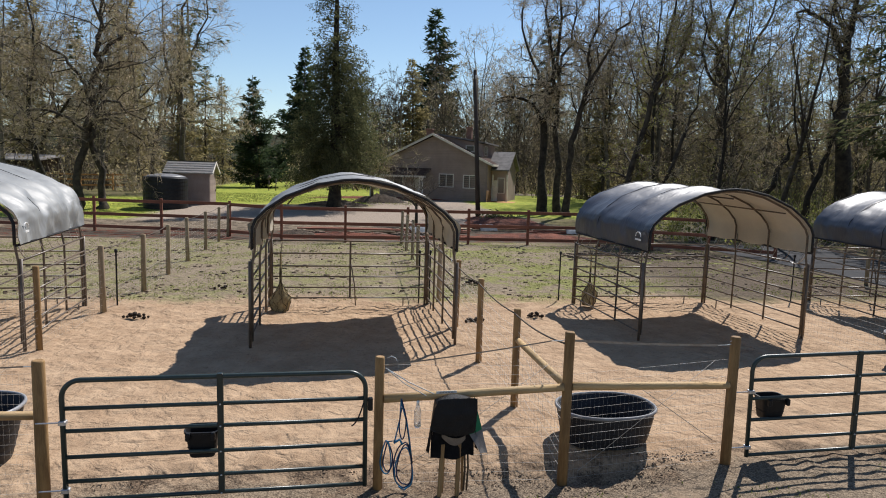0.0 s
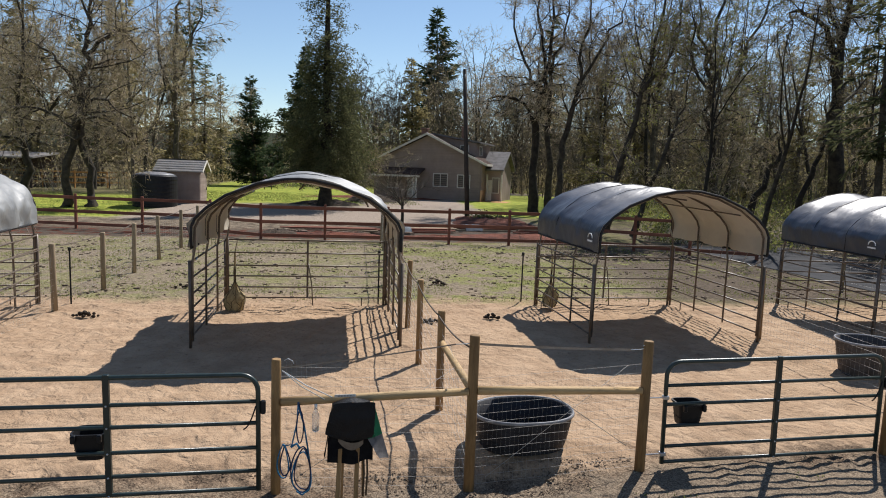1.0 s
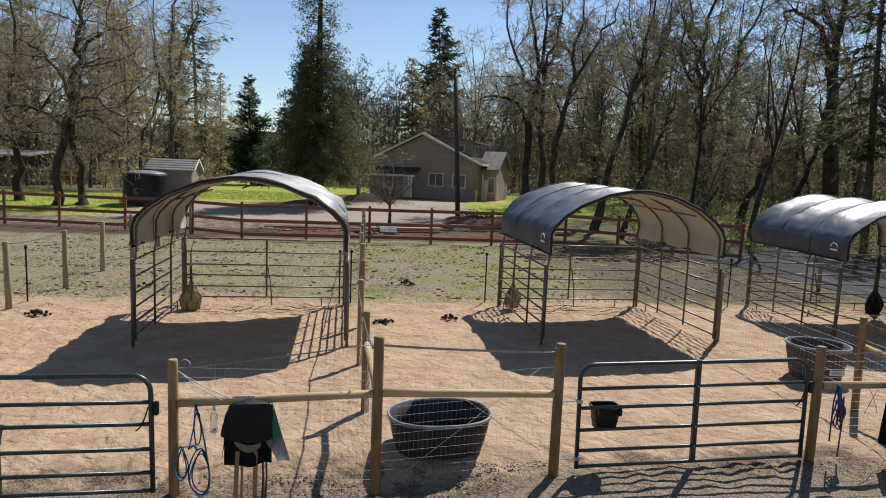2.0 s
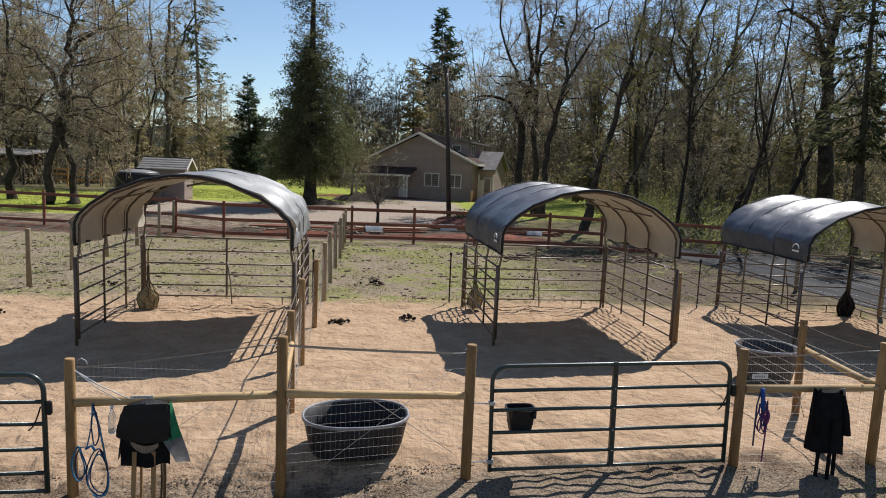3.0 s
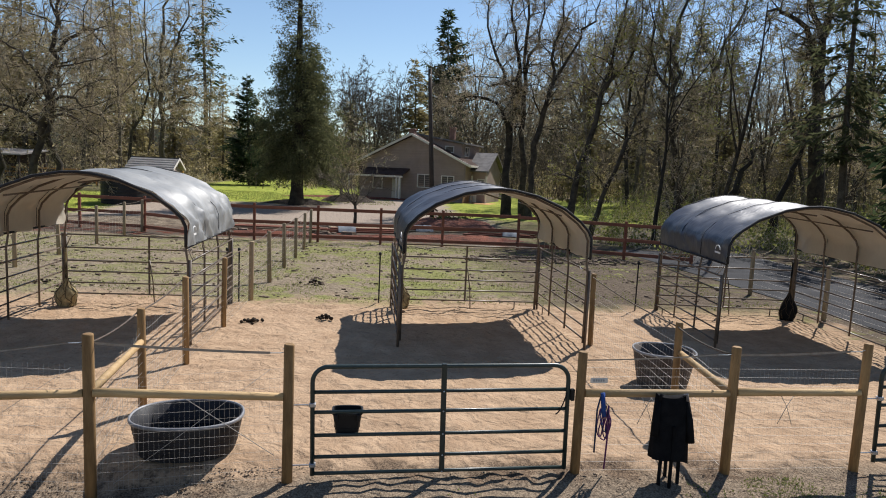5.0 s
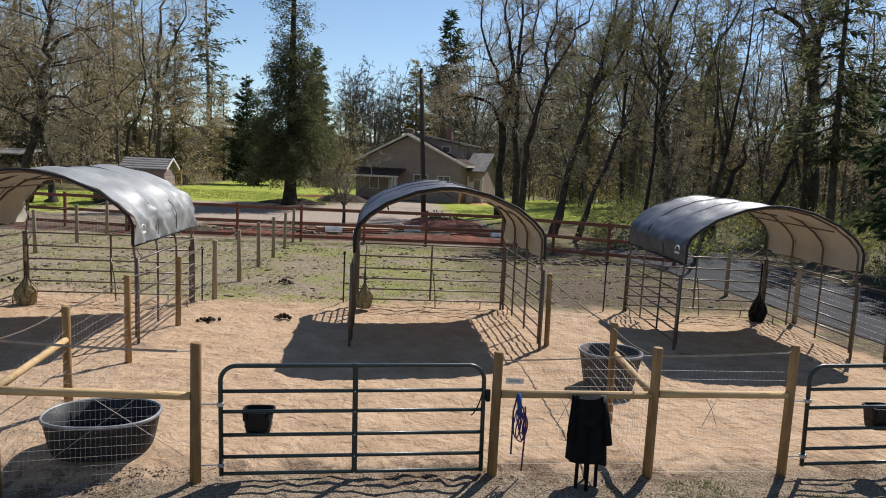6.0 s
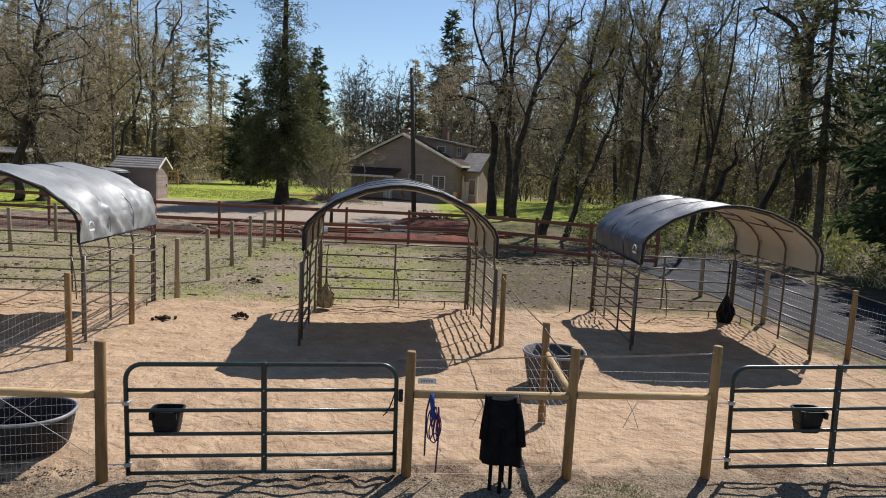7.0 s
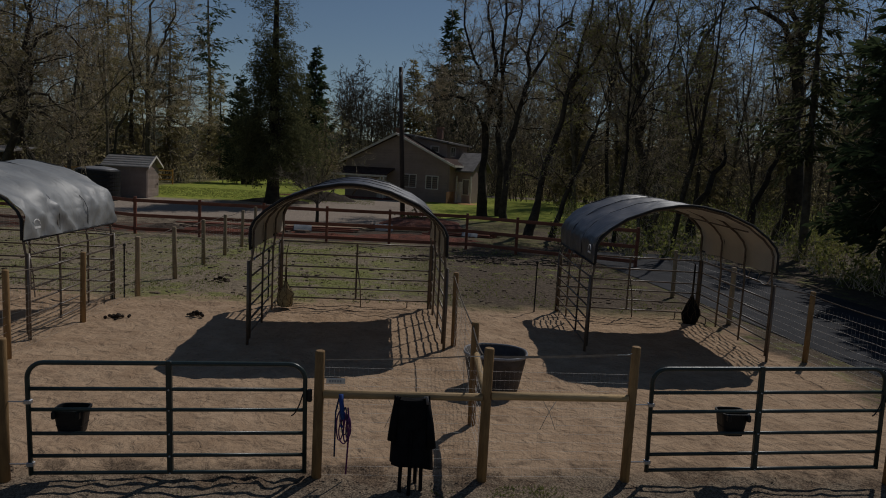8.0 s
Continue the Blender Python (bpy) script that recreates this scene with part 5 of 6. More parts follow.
def clothe(wood, fine, leaf, stems, rnd, reach, leaves, leaf_size, dense, wander, rise, twig):
    """Side branches, twigs and new leaves along stems of (points, directions, radii, count, lowest share)."""
    for pts, dirs, radii, count, low in stems:
        for k in range(count):
            f = low + (0.98 - low) * (k + rnd.random()) / count
            i = min(int(f * (len(pts) - 1)), len(pts) - 2)
            p = pts[i].lerp(pts[i + 1], rnd.random())
            L = reach * rnd.uniform(0.14, 0.30) * (1.2 - 0.6 * f)
            a, ad, ar = limb(wood, p, side_dir(dirs[i], rnd.uniform(0.7, 1.25), rnd), L, max(radii[i] * 0.38, 0.022), 6, 5, wander, 0.012, rnd, rise)
            for m in range(int(7 * dense)):
                j = rnd.randint(1, 5)
                c, cd, cr = limb(wood, a[j], side_dir(ad[j], rnd.uniform(0.5, 1.2), rnd), L * rnd.uniform(0.28, 0.55), max(ar[j] * 0.5, 0.012), 3, 3, wander * 1.6, 0.006, rnd, rise)
                for q in range(int(9 * dense)):
                    s = rnd.randint(0, 2)
                    p0 = c[s].lerp(c[s + 1], rnd.random())
                    td1 = side_dir(cd[s + 1], rnd.uniform(0.4, 1.2), rnd)
                    tl = L * rnd.uniform(0.10, 0.26)
                    sliver(fine, p0, td1, tl, twig, rnd)
                    sliver(fine, p0 + td1 * tl * rnd.uniform(0.2, 0.7), side_dir(td1, rnd.uniform(0.4, 1.0), rnd), tl * rnd.uniform(0.5, 0.9), twig * 0.7, rnd)
                    for z in range(leaves):
                        if rnd.random() < 0.6:
                            card(leaf, p0 + td1 * tl * rnd.random() + Vector((rnd.gauss(0, 0.1), rnd.gauss(0, 0.1), rnd.gauss(0, 0.1))), leaf_size * rnd.uniform(0.5, 1.5), rnd)


def broadleaf(seed, height, r, fork, limbs, spread, leaves, leaf_size, lean=(0, 0), low=0.35, dense=1.0, wander=0.16, rise=0.05, twig=0.032):
    """Bare spring tree: trunk, limbs, fine twigs and a haze of new leaves."""
    rnd = random.Random(seed)
    wood, fine, leaf = Build(), Build(), Build()
    d = Vector((lean[0], lean[1], 1)).normalized()
    trunk, td, tr = limb(wood, Vector((0, 0, -0.2)), d, height * 0.9, r, 14, 8, 0.055, r * 0.16, rnd, 0.03)
    stems = [(trunk, td, tr, limbs, low)]
    for k in range(fork):
        i = rnd.randint(4, 8)
        s = limb(wood, trunk[i], side_dir(td[i], rnd.uniform(0.25, 0.5), rnd), height * rnd.uniform(0.4, 0.6), tr[i] * 0.7, 10, 6, 0.08, r * 0.10, rnd, 0.07)
        stems.append((*s, limbs // 2, low))
    clothe(wood, fine, leaf, stems, rnd, height * spread, leaves, leaf_size, dense, wander, rise, twig)
    return wood, fine, leaf


def grown(seed, bones, r, reach, leaves, leaf_size, limbs=16, low=0.3, dense=1.15, wander=0.24, rise=0.02, twig=0.03, rough=0.16, arm=0.5):
    """A tree whose trunk and main limbs follow given bends of (x, z); the first bone is the trunk."""
    rnd = random.Random(seed)
    wood, fine, leaf = Build(), Build(), Build()
    stems, drift = [], {}
    for k, bone in enumerate(bones):
        ctrl, y = [], 0.0 if k == 0 else drift.get(bone[0][1] // 2, 0.0)
        sway = rnd.uniform(-0.3, 0.3) if k else 0.0
        for q, (x, z) in enumerate(bone):
            ctrl.append(Vector((x, y, z)))
            if k == 0:
                drift[z // 2] = y
            y += sway + rnd.gauss(0, 0.12)
        pts = []
        for i in range(len(ctrl) - 1):
            a, b = ctrl[i], ctrl[i + 1]
            ta = (b - ctrl[max(i - 1, 0)]) * 0.5
            tb = (ctrl[min(i + 2, len(ctrl) - 1)] - a) * 0.5
            for s in range(4):
                u = s / 4
                h = a * (2 * u ** 3 - 3 * u * u + 1) + ta * (u ** 3 - 2 * u * u + u) + b * (3 * u * u - 2 * u ** 3) + tb * (u ** 3 - u * u)
                pts.append(h + Vector((rnd.gauss(0, rough), rnd.gauss(0, rough), 0)) * (1 if i or s else 0) * min(1.0, r * 3))
        pts.append(ctrl[-1])
        r0 = r if k == 0 else r * arm
        n = len(pts) - 1
        radii = [(r0 * 0.07 + r0 * 0.93 * (1 - i / n)) * (1 + 0.10 * rnd.uniform(-1, 1)) * (1 + (0.35 * max(0.0, 1 - i / 3) if k == 0 else 0)) for i in range(n + 1)]
        wood.tube(pts, radii, 10 if k == 0 else 8, False)
        dirs = [(pts[min(i + 1, n)] - pts[max(i - 1, 0)]).normalized() for i in range(n + 1)]
        stems.append((pts, dirs, radii, limbs if k == 0 else max(6, int(limbs * 0.7)), low if k == 0 else 0.12))
    clothe(wood, fine, leaf, stems, rnd, reach, leaves, leaf_size, dense, wander, rise, twig)
    return wood, fine, leaf


def conifer(seed, height, r, base_w, bare, whorl, droop, needle, density, taper=1.0, top_w=0.15):
    """Trunk with tiers of branches that carry flat sprays of needles."""
    rnd = random.Random(seed)
    wood, leaf = Build(), Build()
    trunk, td, tr = limb(wood, Vector((0, 0, -0.2)), Vector((0, 0, 1)), height, r, 14, 9, 0.012, 0.03, rnd)
    z = bare * height
    while z < height * 0.985:
        k = (z - bare * height) / (height * (1 - bare))
        reach = base_w * ((1 - k) ** taper * (1 - top_w) + top_w * (1 - k) ** 0.5) * (0.75 + 0.25 * math.sin(z * 2.1 + seed))
        i = min(int(z / height * 14), 13)
        c = trunk[i].lerp(trunk[i + 1], z / height * 14 - i)
        for q in range(rnd.randint(3, 5)):
            L = reach * rnd.uniform(0.55, 1.15)
            a = rnd.uniform(0, 6.283)
            d = Vector((math.cos(a), math.sin(a), rnd.uniform(-0.1, 0.35) - droop * (1 - k))).normalized()
            p, pd, pr = limb(wood, c, d, L, 0.018 + 0.012 * L, 4, 3, 0.10, 0.006, rnd, 0.03)
            for s in range(int(density * L * (1 - 0.5 * smooth(0.45, 0.75, k))) + 3):
                f = rnd.uniform(0.15, 1.0)
                j = min(int(f * 4), 3)
                at = p[j].lerp(p[j + 1], f * 4 - j)
                side = Vector((-d.y, d.x, 0)) * rnd.choice((-1, 1))
                u = (pd[j] * rnd.uniform(0.2, 1.0) + side * rnd.uniform(0.2, 1.0) + Vector((0, 0, rnd.gauss(-0.25, 0.3)))).normalized()
                spray(leaf, at + u * rnd.uniform(0, 0.14 * L), u, needle * rnd.uniform(0.6, 1.5), rnd)
        z += whorl * rnd.uniform(0.7, 1.3)
    return wood, leaf


def tree_thing(name, label, meshes, m, group="", category="tree"):
    t = thing(name, label, category, group, m)
    for pname, build, material, plabel in meshes:
        part(pname, build, material, t, plabel, shade=(pname == "trunk"), kind="" if pname == "trunk" else "stuff")
    return t


def broad_tree(label, m, group="bare trees at the edge of the wood", bark=BARK, leaf=BUDS, twigs=TWIG, **kw):
    wood, fine, leaves = broadleaf(**kw)
    return tree_thing("tree", label, [("trunk", wood, bark, ""), ("branchwork", fine, twigs, "fine grey twigs"), ("crown", leaves, leaf, "haze of small spring leaves")], m, group)


def pine_tree(label, m, material, name="conifer", group="conifers", **kw):
    wood, leaf = conifer(**kw)
    return tree_thing(name, label, [("trunk", wood, BARK, ""), ("crown", leaf, material, "needle sprays")], m, group)


def place(x, y, turn=0.0, s=1.0, sink=0.0):
    return Matrix.Translation((x, y, gz(x, y) - sink)) @ Matrix.Rotation(radians(turn), 4, "Z") @ Matrix.Diagonal((s, s, s, 1))


def cedar(seed):
    """A tall cedar: a hanging dense lower crown with an open, clumpy top."""
    rnd = random.Random(seed)
    wood, leaf = Build(), Build()
    H = 19.5
    wood.tube([(0, 0, -0.2), (0, 0, 0.3), (0.02, 0, 1.2), (0.05, 0, 5), (0.0, 0.05, 11), (0.05, 0, H)], [0.72, 0.56, 0.45, 0.38, 0.24, 0.03], 12, False)

    def reach(z):
        if z < 4.2:
            return 3.6 + 0.5 * smooth(2.0, 4.2, z)
        return 4.1 - 1.8 * smooth(4.2, 11.5, z) - 1.9 * smooth(12.5, H, z)
    for k in range(560):
        f = k / 560
        z = 2.3 + (H - 2.5) * f ** 1.15
        top = smooth(10.5, 13.0, z)
        if rnd.random() < 0.55 * top:
            continue
        a = k * 2.399 + rnd.gauss(0, 0.3)
        L = reach(z) * (0.94 + 0.28 * noise.noise((math.cos(a) * 1.6, math.sin(a) * 1.6, z * 0.45))) * (rnd.uniform(0.62, 1.05) if top < 0.5 else rnd.uniform(0.45, 1.15))
        d = Vector((math.cos(a), math.sin(a), 0.25 - 0.15 * (1 - top))).normalized()
        pts = [Vector((0, 0, z)) + d * L * s - Vector((0, 0, (0.34 - 0.2 * top) * L * s * s)) for s in (0, 0.35, 0.7, 1.0)]
        wood.tube(pts, [0.012 + 0.010 * L, 0.02, 0.012, 0.005], 3, False)
        clumps = [(rnd.uniform(0.35, 1.0), Vector((rnd.gauss(0, 0.25), rnd.gauss(0, 0.25), rnd.gauss(0, 0.18)))) for _ in range(3 + int(L))]
        for s in range(int((60 * L + 24) * (1 - 0.30 * top))):
            c, off = clumps[rnd.randrange(len(clumps))]
            c = min(1.0, max(0.12, c + rnd.gauss(0, 0.10)))
            i = min(int(c * 3), 2)
            p = pts[i].lerp(pts[i + 1], c * 3 - i) + off * (0.5 + 0.5 * c) + Vector((rnd.gauss(0, 0.15), rnd.gauss(0, 0.15), rnd.gauss(-0.05, 0.14)))
            u = (d * rnd.uniform(-0.1, 0.8) + Vector((rnd.gauss(0, 0.5), rnd.gauss(0, 0.5), rnd.gauss(-0.55 + 0.5 * top, 0.45)))).normalized()
            spray(leaf, p, u, rnd.uniform(0.10, 0.24), rnd, 0.34)
    return wood, leaf


# single trees that stand out
wood, leaf = cedar(3)
tree_thing("cedar_tree", "tall cedar with a dense hanging lower crown and open top", [("trunk", wood, DARK_BARK, ""), ("crown", leaf, CEDAR_NEEDLES, "hanging cedar sprays")], place(0.45, 49.0), "conifers")
pine_tree("dark pointed conifer behind the lawn", place(-8.8, 83.0), DARK_NEEDLES, seed=5, height=13.8, r=0.3, base_w=4.9, bare=0.02, whorl=0.24, droop=-0.1, needle=0.36, density=54, taper=0.85)
pine_tree("tall dark conifer rising behind the lawn", place(-5.3, 126.0), DARK_NEEDLES, seed=8, height=25.5, r=0.5, base_w=7.5, bare=0.03, whorl=0.40, droop=0.05, needle=0.8, density=30)
pine_tree("slender fir rising far behind the house", place(22.4, 140.0), NEEDLES, seed=9, height=37.5, r=0.5, base_w=10.0, bare=0.12, whorl=0.62, droop=0.15, needle=1.0, density=15, taper=0.75)
pine_tree("tall open fir above the wood edge", place(-27.4, 140.0), NEEDLES, seed=10, height=46.0, r=0.55, base_w=7.6, bare=0.36, whorl=1.35, droop=0.35, needle=0.9, density=6, taper=0.35, top_w=0.6)
pine_tree("olive young fir among the bare trees", place(27.0, 62.0), OLIVE_NEEDLES, group="olive firs", seed=14, height=14.5, r=0.25, base_w=3.4, bare=0.05, whorl=0.30, droop=0.2, needle=0.36, density=30, taper=0.8)
pine_tree("olive fir behind the house", place(13.2, 105.0), OLIVE_NEEDLES, group="olive firs", seed=15, height=20.5, r=0.3, base_w=5.0, bare=0.05, whorl=0.36, droop=0.25, needle=0.5, density=30, taper=0.7)
OLIVE = pine_tree("tall olive fir with hanging sprays in the wood", place(-22.6, 78.0), OLIVE_NEEDLES, group="olive firs", seed=16, height=25.0, r=0.35, base_w=4.6, bare=0.06, whorl=0.42, droop=0.5, needle=0.52, density=14, taper=0.7, top_w=0.3)
for x, y, turn, s in ((-29.5, 72.0, 70, 0.95), (-36.0, 76.0, 140, 1.05), (-18.2, 84.0, 210, 0.86), (-44.0, 80.0, 20, 1.0), (-25.6, 92.0, 300, 1.05), (-15.2, 98.0, 40, 0.62), (-12.2, 108.0, 260, 0.55), (-19.0, 106.0, 95, 0.7), (33.5, 66.0, 110, 0.62), (45.0, 72.0, 10, 0.7), (39.0, 58.0, 190, 0.66), (47.8, 60.0, 25, 0.70), (58.3, 64.0, 200, 0.75), (67.3, 78.0, 90, 0.80)):
    copy_thing(OLIVE, place(x, y, turn)).scale = (s, s, s)
pine_tree("drooping fir with heavy branches by the lane", place(29.6, 30.0), CEDAR_NEEDLES, seed=12, height=19.0, r=0.22, base_w=3.8, bare=0.28, whorl=0.55, droop=0.6, needle=0.40, density=17, top_w=0.5)


def old_tree(label, m, bark=DARK_BARK, leaf=BUDS, twigs=TWIG, **kw):
    wood, fine, leaves = grown(**kw)
    return tree_thing("tree", label, [("trunk", wood, bark, ""), ("branchwork", fine, twigs, "fine grey twigs"), ("crown", leaves, leaf, "haze of small spring leaves")], m, "bare trees at the edge of the wood")


old_tree("forked bare maple with an arching low limb", place(16.0, 47.0), seed=21, r=0.35, reach=15, leaves=1, leaf_size=0.11, limbs=18, low=0.3, wander=0.3, bones=[
    [(0, -0.2), (-0.1, 3.1), (0.1, 7.8), (0.2, 9.5), (0.3, 11.8), (-0.3, 14.9), (-0.7, 18.5)],
    [(0.2, 9.0), (-0.5, 9.8), (-1.4, 11.8), (-2.4, 15.6), (-2.9, 18.5)],
    [(-0.1, 6.2), (-1.3, 8.2), (-3.4, 8.5), (-4.0, 7.5)]])
old_tree("straight bare maple beside its twin", place(17.4, 47.5), seed=22, r=0.28, reach=15, leaves=1, leaf_size=0.11, limbs=18, low=0.3, wander=0.3, bones=[
    [(0, -0.2), (-0.2, 5), (-0.4, 9.7), (-0.3, 16), (-0.5, 20)], [(-0.4, 10.6), (0.5, 13.6), (0.9, 18.5)]])
old_tree("leaning forked maple with a mossy trunk", place(17.3, 45.0), seed=32, r=0.26, reach=14, leaves=1, leaf_size=0.11, limbs=18, low=0.3, wander=0.3, bones=[
    [(0, -0.2), (0, 3.6), (0.4, 6.8), (0.8, 9.1), (1.1, 12), (1.4, 14.6), (1.3, 18)], [(0.8, 8.9), (2.3, 12.1), (3.8, 14.6), (4.3, 17.5)]])
old_tree("slanting bare trunk in the wood edge", place(17.0, 36.0), leaf=FRESH, seed=23, r=0.26, reach=12, leaves=3, leaf_size=0.11, limbs=18, low=0.25, bones=[
    [(0, -0.2), (0.6, 2.9), (1.8, 7.7), (2.5, 11.3), (3.0, 16)], [(1.9, 8.2), (3.2, 10.6), (3.7, 15.5)]])
old_tree("short slanting trunk with dark bark", place(17.8, 34.0), seed=33, r=0.17, reach=9, leaves=2, leaf_size=0.10, limbs=12, low=0.25, bones=[[(0, -0.2), (0.6, 2.2), (1.7, 5.4), (2.4, 7.2), (2.7, 10)]])
old_tree("straight ivy-clad trunk in the wood edge", place(23.9, 35.3), leaf=FRESH, seed=24, r=0.30, reach=12, leaves=3, leaf_size=0.10, limbs=18, low=0.08, bones=[
    [(0, -0.2), (-0.4, 2.3), (-1.2, 6.7), (-1.3, 9.3), (-1.1, 13.4), (-1.1, 17)], [(-1.2, 6.0), (-2.0, 8.5), (-3.1, 10.5), (-3.7, 15)], [(-1.3, 9), (-2.0, 11.5), (-2.6, 16)]])
old_tree("slender slanting tree in yellow-green leaf", place(26.6, 42.0), bark=BARK, leaf=FRESH, seed=30, r=0.22, reach=14, leaves=4, leaf_size=0.13, limbs=12, low=0.4, bones=[[(0, -0.2), (0.3, 3), (0.8, 6.1), (2.3, 11.7), (4.1, 15.7), (5.0, 18.5)], [(0.8, 6.3), (0.4, 10), (0.6, 14), (0.2, 18)]])
old_tree("broken leaning stump in the brush", place(27.4, 38.0), seed=34, r=0.30, reach=7, leaves=1, leaf_size=0.10, limbs=5, low=0.4, bones=[[(0, -0.2), (0.6, 2.3), (1.6, 4.7), (2.0, 6.2)]])
old_tree("massive dark trunk with one arching limb by the lane", place(35.5, 40.5), seed=25, r=0.64, reach=15, leaves=2, leaf_size=0.13, limbs=18, low=0.3, arm=0.34, wander=0.28, bones=[
    [(0, -0.2), (0, 2.5), (-0.3, 9.1), (-0.3, 12.4), (-0.2, 15.6), (-0.4, 21)], [(-0.3, 11.2), (-2.0, 13.7), (-3.6, 14.8), (-4.6, 14.0), (-5.0, 11.8)],
    [(-0.3, 13.2), (0.1, 14.7), (0.9, 15.6), (2.6, 16.9)], [(-0.4, 12.5), (-1.3, 14.8), (-2.6, 18)]])
old_tree("leaning dark trunk against the great tree", place(32.5, 40.0), seed=26, r=0.28, reach=7, leaves=2, leaf_size=0.11, limbs=6, low=0.5, bones=[[(0, -0.2), (0.5, 3.1), (1.6, 6.0), (2.1, 9.5)]])
old_tree("old lichen-hung oak near the rail fence", place(-15.5, 44.0), leaf=MOSS, twigs=LICHEN_TWIG, seed=27, r=0.32, reach=17, leaves=2, leaf_size=0.11, limbs=12, low=0.3, arm=0.4, wander=0.3, rise=-0.01, bones=[
    [(0, -0.2), (0.1, 0.9), (0.7, 5.0), (1.3, 8.5), (1.6, 10.5), (1.9, 12.8), (2.3, 16.5)], [(1.6, 10.2), (1.3, 12.7), (0.7, 16)],
    [(0.7, 4.6), (2.0, 6.8), (3.4, 5.9), (4.4, 5.4)], [(0.7, 4.2), (1.9, 5.7), (4.0, 4.4), (4.7, 3.2)],
    [(1.4, 9.4), (3.0, 11.0), (3.6, 10.9), (4.6, 9.7), (5.0, 8.3)], [(1.0, 6.6), (-0.1, 8.9), (-1.3, 9.8), (-2.6, 10.4)], [(0.7, 4.8), (-0.5, 5.8), (-2.1, 6.0), (-3.6, 5.2)]])
old_tree("gnarled trunk leaning beside the old oak", place(-14.3, 44.5), leaf=MOSS, twigs=LICHEN_TWIG, seed=28, r=0.30, reach=16, leaves=2, leaf_size=0.11, limbs=10, low=0.5, wander=0.3, rise=-0.01, bones=[[(0, -0.2), (-0.1, 0.9), (-0.5, 4.1), (-0.2, 6.6), (0.5, 9.5)]])
old_tree("bare oak with spreading low limbs", place(-18.6, 46.0), leaf=MOSS, twigs=LICHEN_TWIG, seed=35, r=0.27, reach=17, leaves=2, leaf_size=0.11, limbs=12, low=0.3, wander=0.3, rise=-0.01, bones=[
    [(0, -0.2), (0.2, 3), (-0.3, 6.5), (0.2, 10), (-0.2, 15)], [(0, 4), (1.6, 6), (3, 7.5), (4, 7)], [(-0.2, 5.5), (-2, 7.5), (-3.5, 10)]])
old_tree("tall bare ash behind the shed", place(-13.3, 63.0), bark=BARK, leaf=MOSS, twigs=LICHEN_TWIG, seed=29, r=0.30, reach=19, leaves=1, leaf_size=0.11, limbs=12, low=0.3, wander=0.22, bones=[
    [(0, -0.2), (0.1, 3.5), (0.1, 8.9), (0.2, 13.0), (0.5, 17.4), (0.6, 21)], [(0.2, 10.0), (1.3, 13.5), (2.3, 16.6), (2.8, 20)],
    [(0.1, 7.0), (1.7, 8.3), (3.1, 8.7), (4.6, 7.6)], [(0.1, 6.2), (1.7, 6.5), (3.9, 5.4)], [(0.1, 8.4), (-1.1, 11.4), (-1.5, 15.8), (-1.7, 20)]])
old_tree("bent slender trunk in front of the wood", place(-15.2, 60.0), leaf=MOSS, twigs=LICHEN_TWIG, seed=36, r=0.17, reach=14, leaves=2, leaf_size=0.11, limbs=10, low=0.3, bones=[[(0, -0.2), (0.2, 3.8), (1.7, 8.9), (1.1, 11.4), (0.6, 16.5)]])
old_tree("spreading budding tree in yellow-green leaf beside the cedar", place(3.6, 54.0), bark=BARK, leaf=FRESH, seed=37, r=0.14, reach=12, leaves=3, leaf_size=0.10, limbs=12, low=0.15, dense=0.9, bones=[[(0, -0.2), (0, 2), (0.2, 4.5), (0.1, 8.0)], [(0, 1.2), (-0.6, 3.5), (-0.9, 6.5)], [(0, 1.4), (0.8, 3.5), (1.2, 6)]])


def garden_tree():
    rnd = random.Random(40)
    wood, fine = Build(), Build()
    for k in range(11):
        a = rnd.uniform(0, 6.28)
        p, d, r = limb(wood, Vector((0, 0, 0.9)), Vector((math.cos(a) * 0.75, math.sin(a) * 0.75, 1)).normalized(), rnd.uniform(1.5, 2.6), 0.03, 6, 4, 0.12, 0.006, rnd, -0.01)
        for q in range(10):
            j = rnd.randint(1, 5)
            c, cd, _ = limb(wood, p[j], side_dir(d[j], 0.8, rnd), rnd.uniform(0.4, 1.0), 0.010, 4, 3, 0.14, 0.004, rnd, -0.03)
            for z in range(12):
                i = rnd.randint(1, 3)
                sliver(fine, c[i], side_dir(cd[i], rnd.uniform(0.4, 1.1), rnd), rnd.uniform(0.15, 0.5), 0.012, rnd)
    wood.tube([(0, 0, -0.2), (0.02, 0, 0.5), (0, 0, 1.0)], [0.09, 0.07, 0.06], 8)
    tree_thing("garden_tree", "small bare ornamental tree behind the rail fence", [("trunk", wood, BARK, ""), ("branchwork", fine, FINE_TWIG, "fine brown twigs")], place(5.0, 36.6, 0, 1.25), category="tree")


garden_tree()

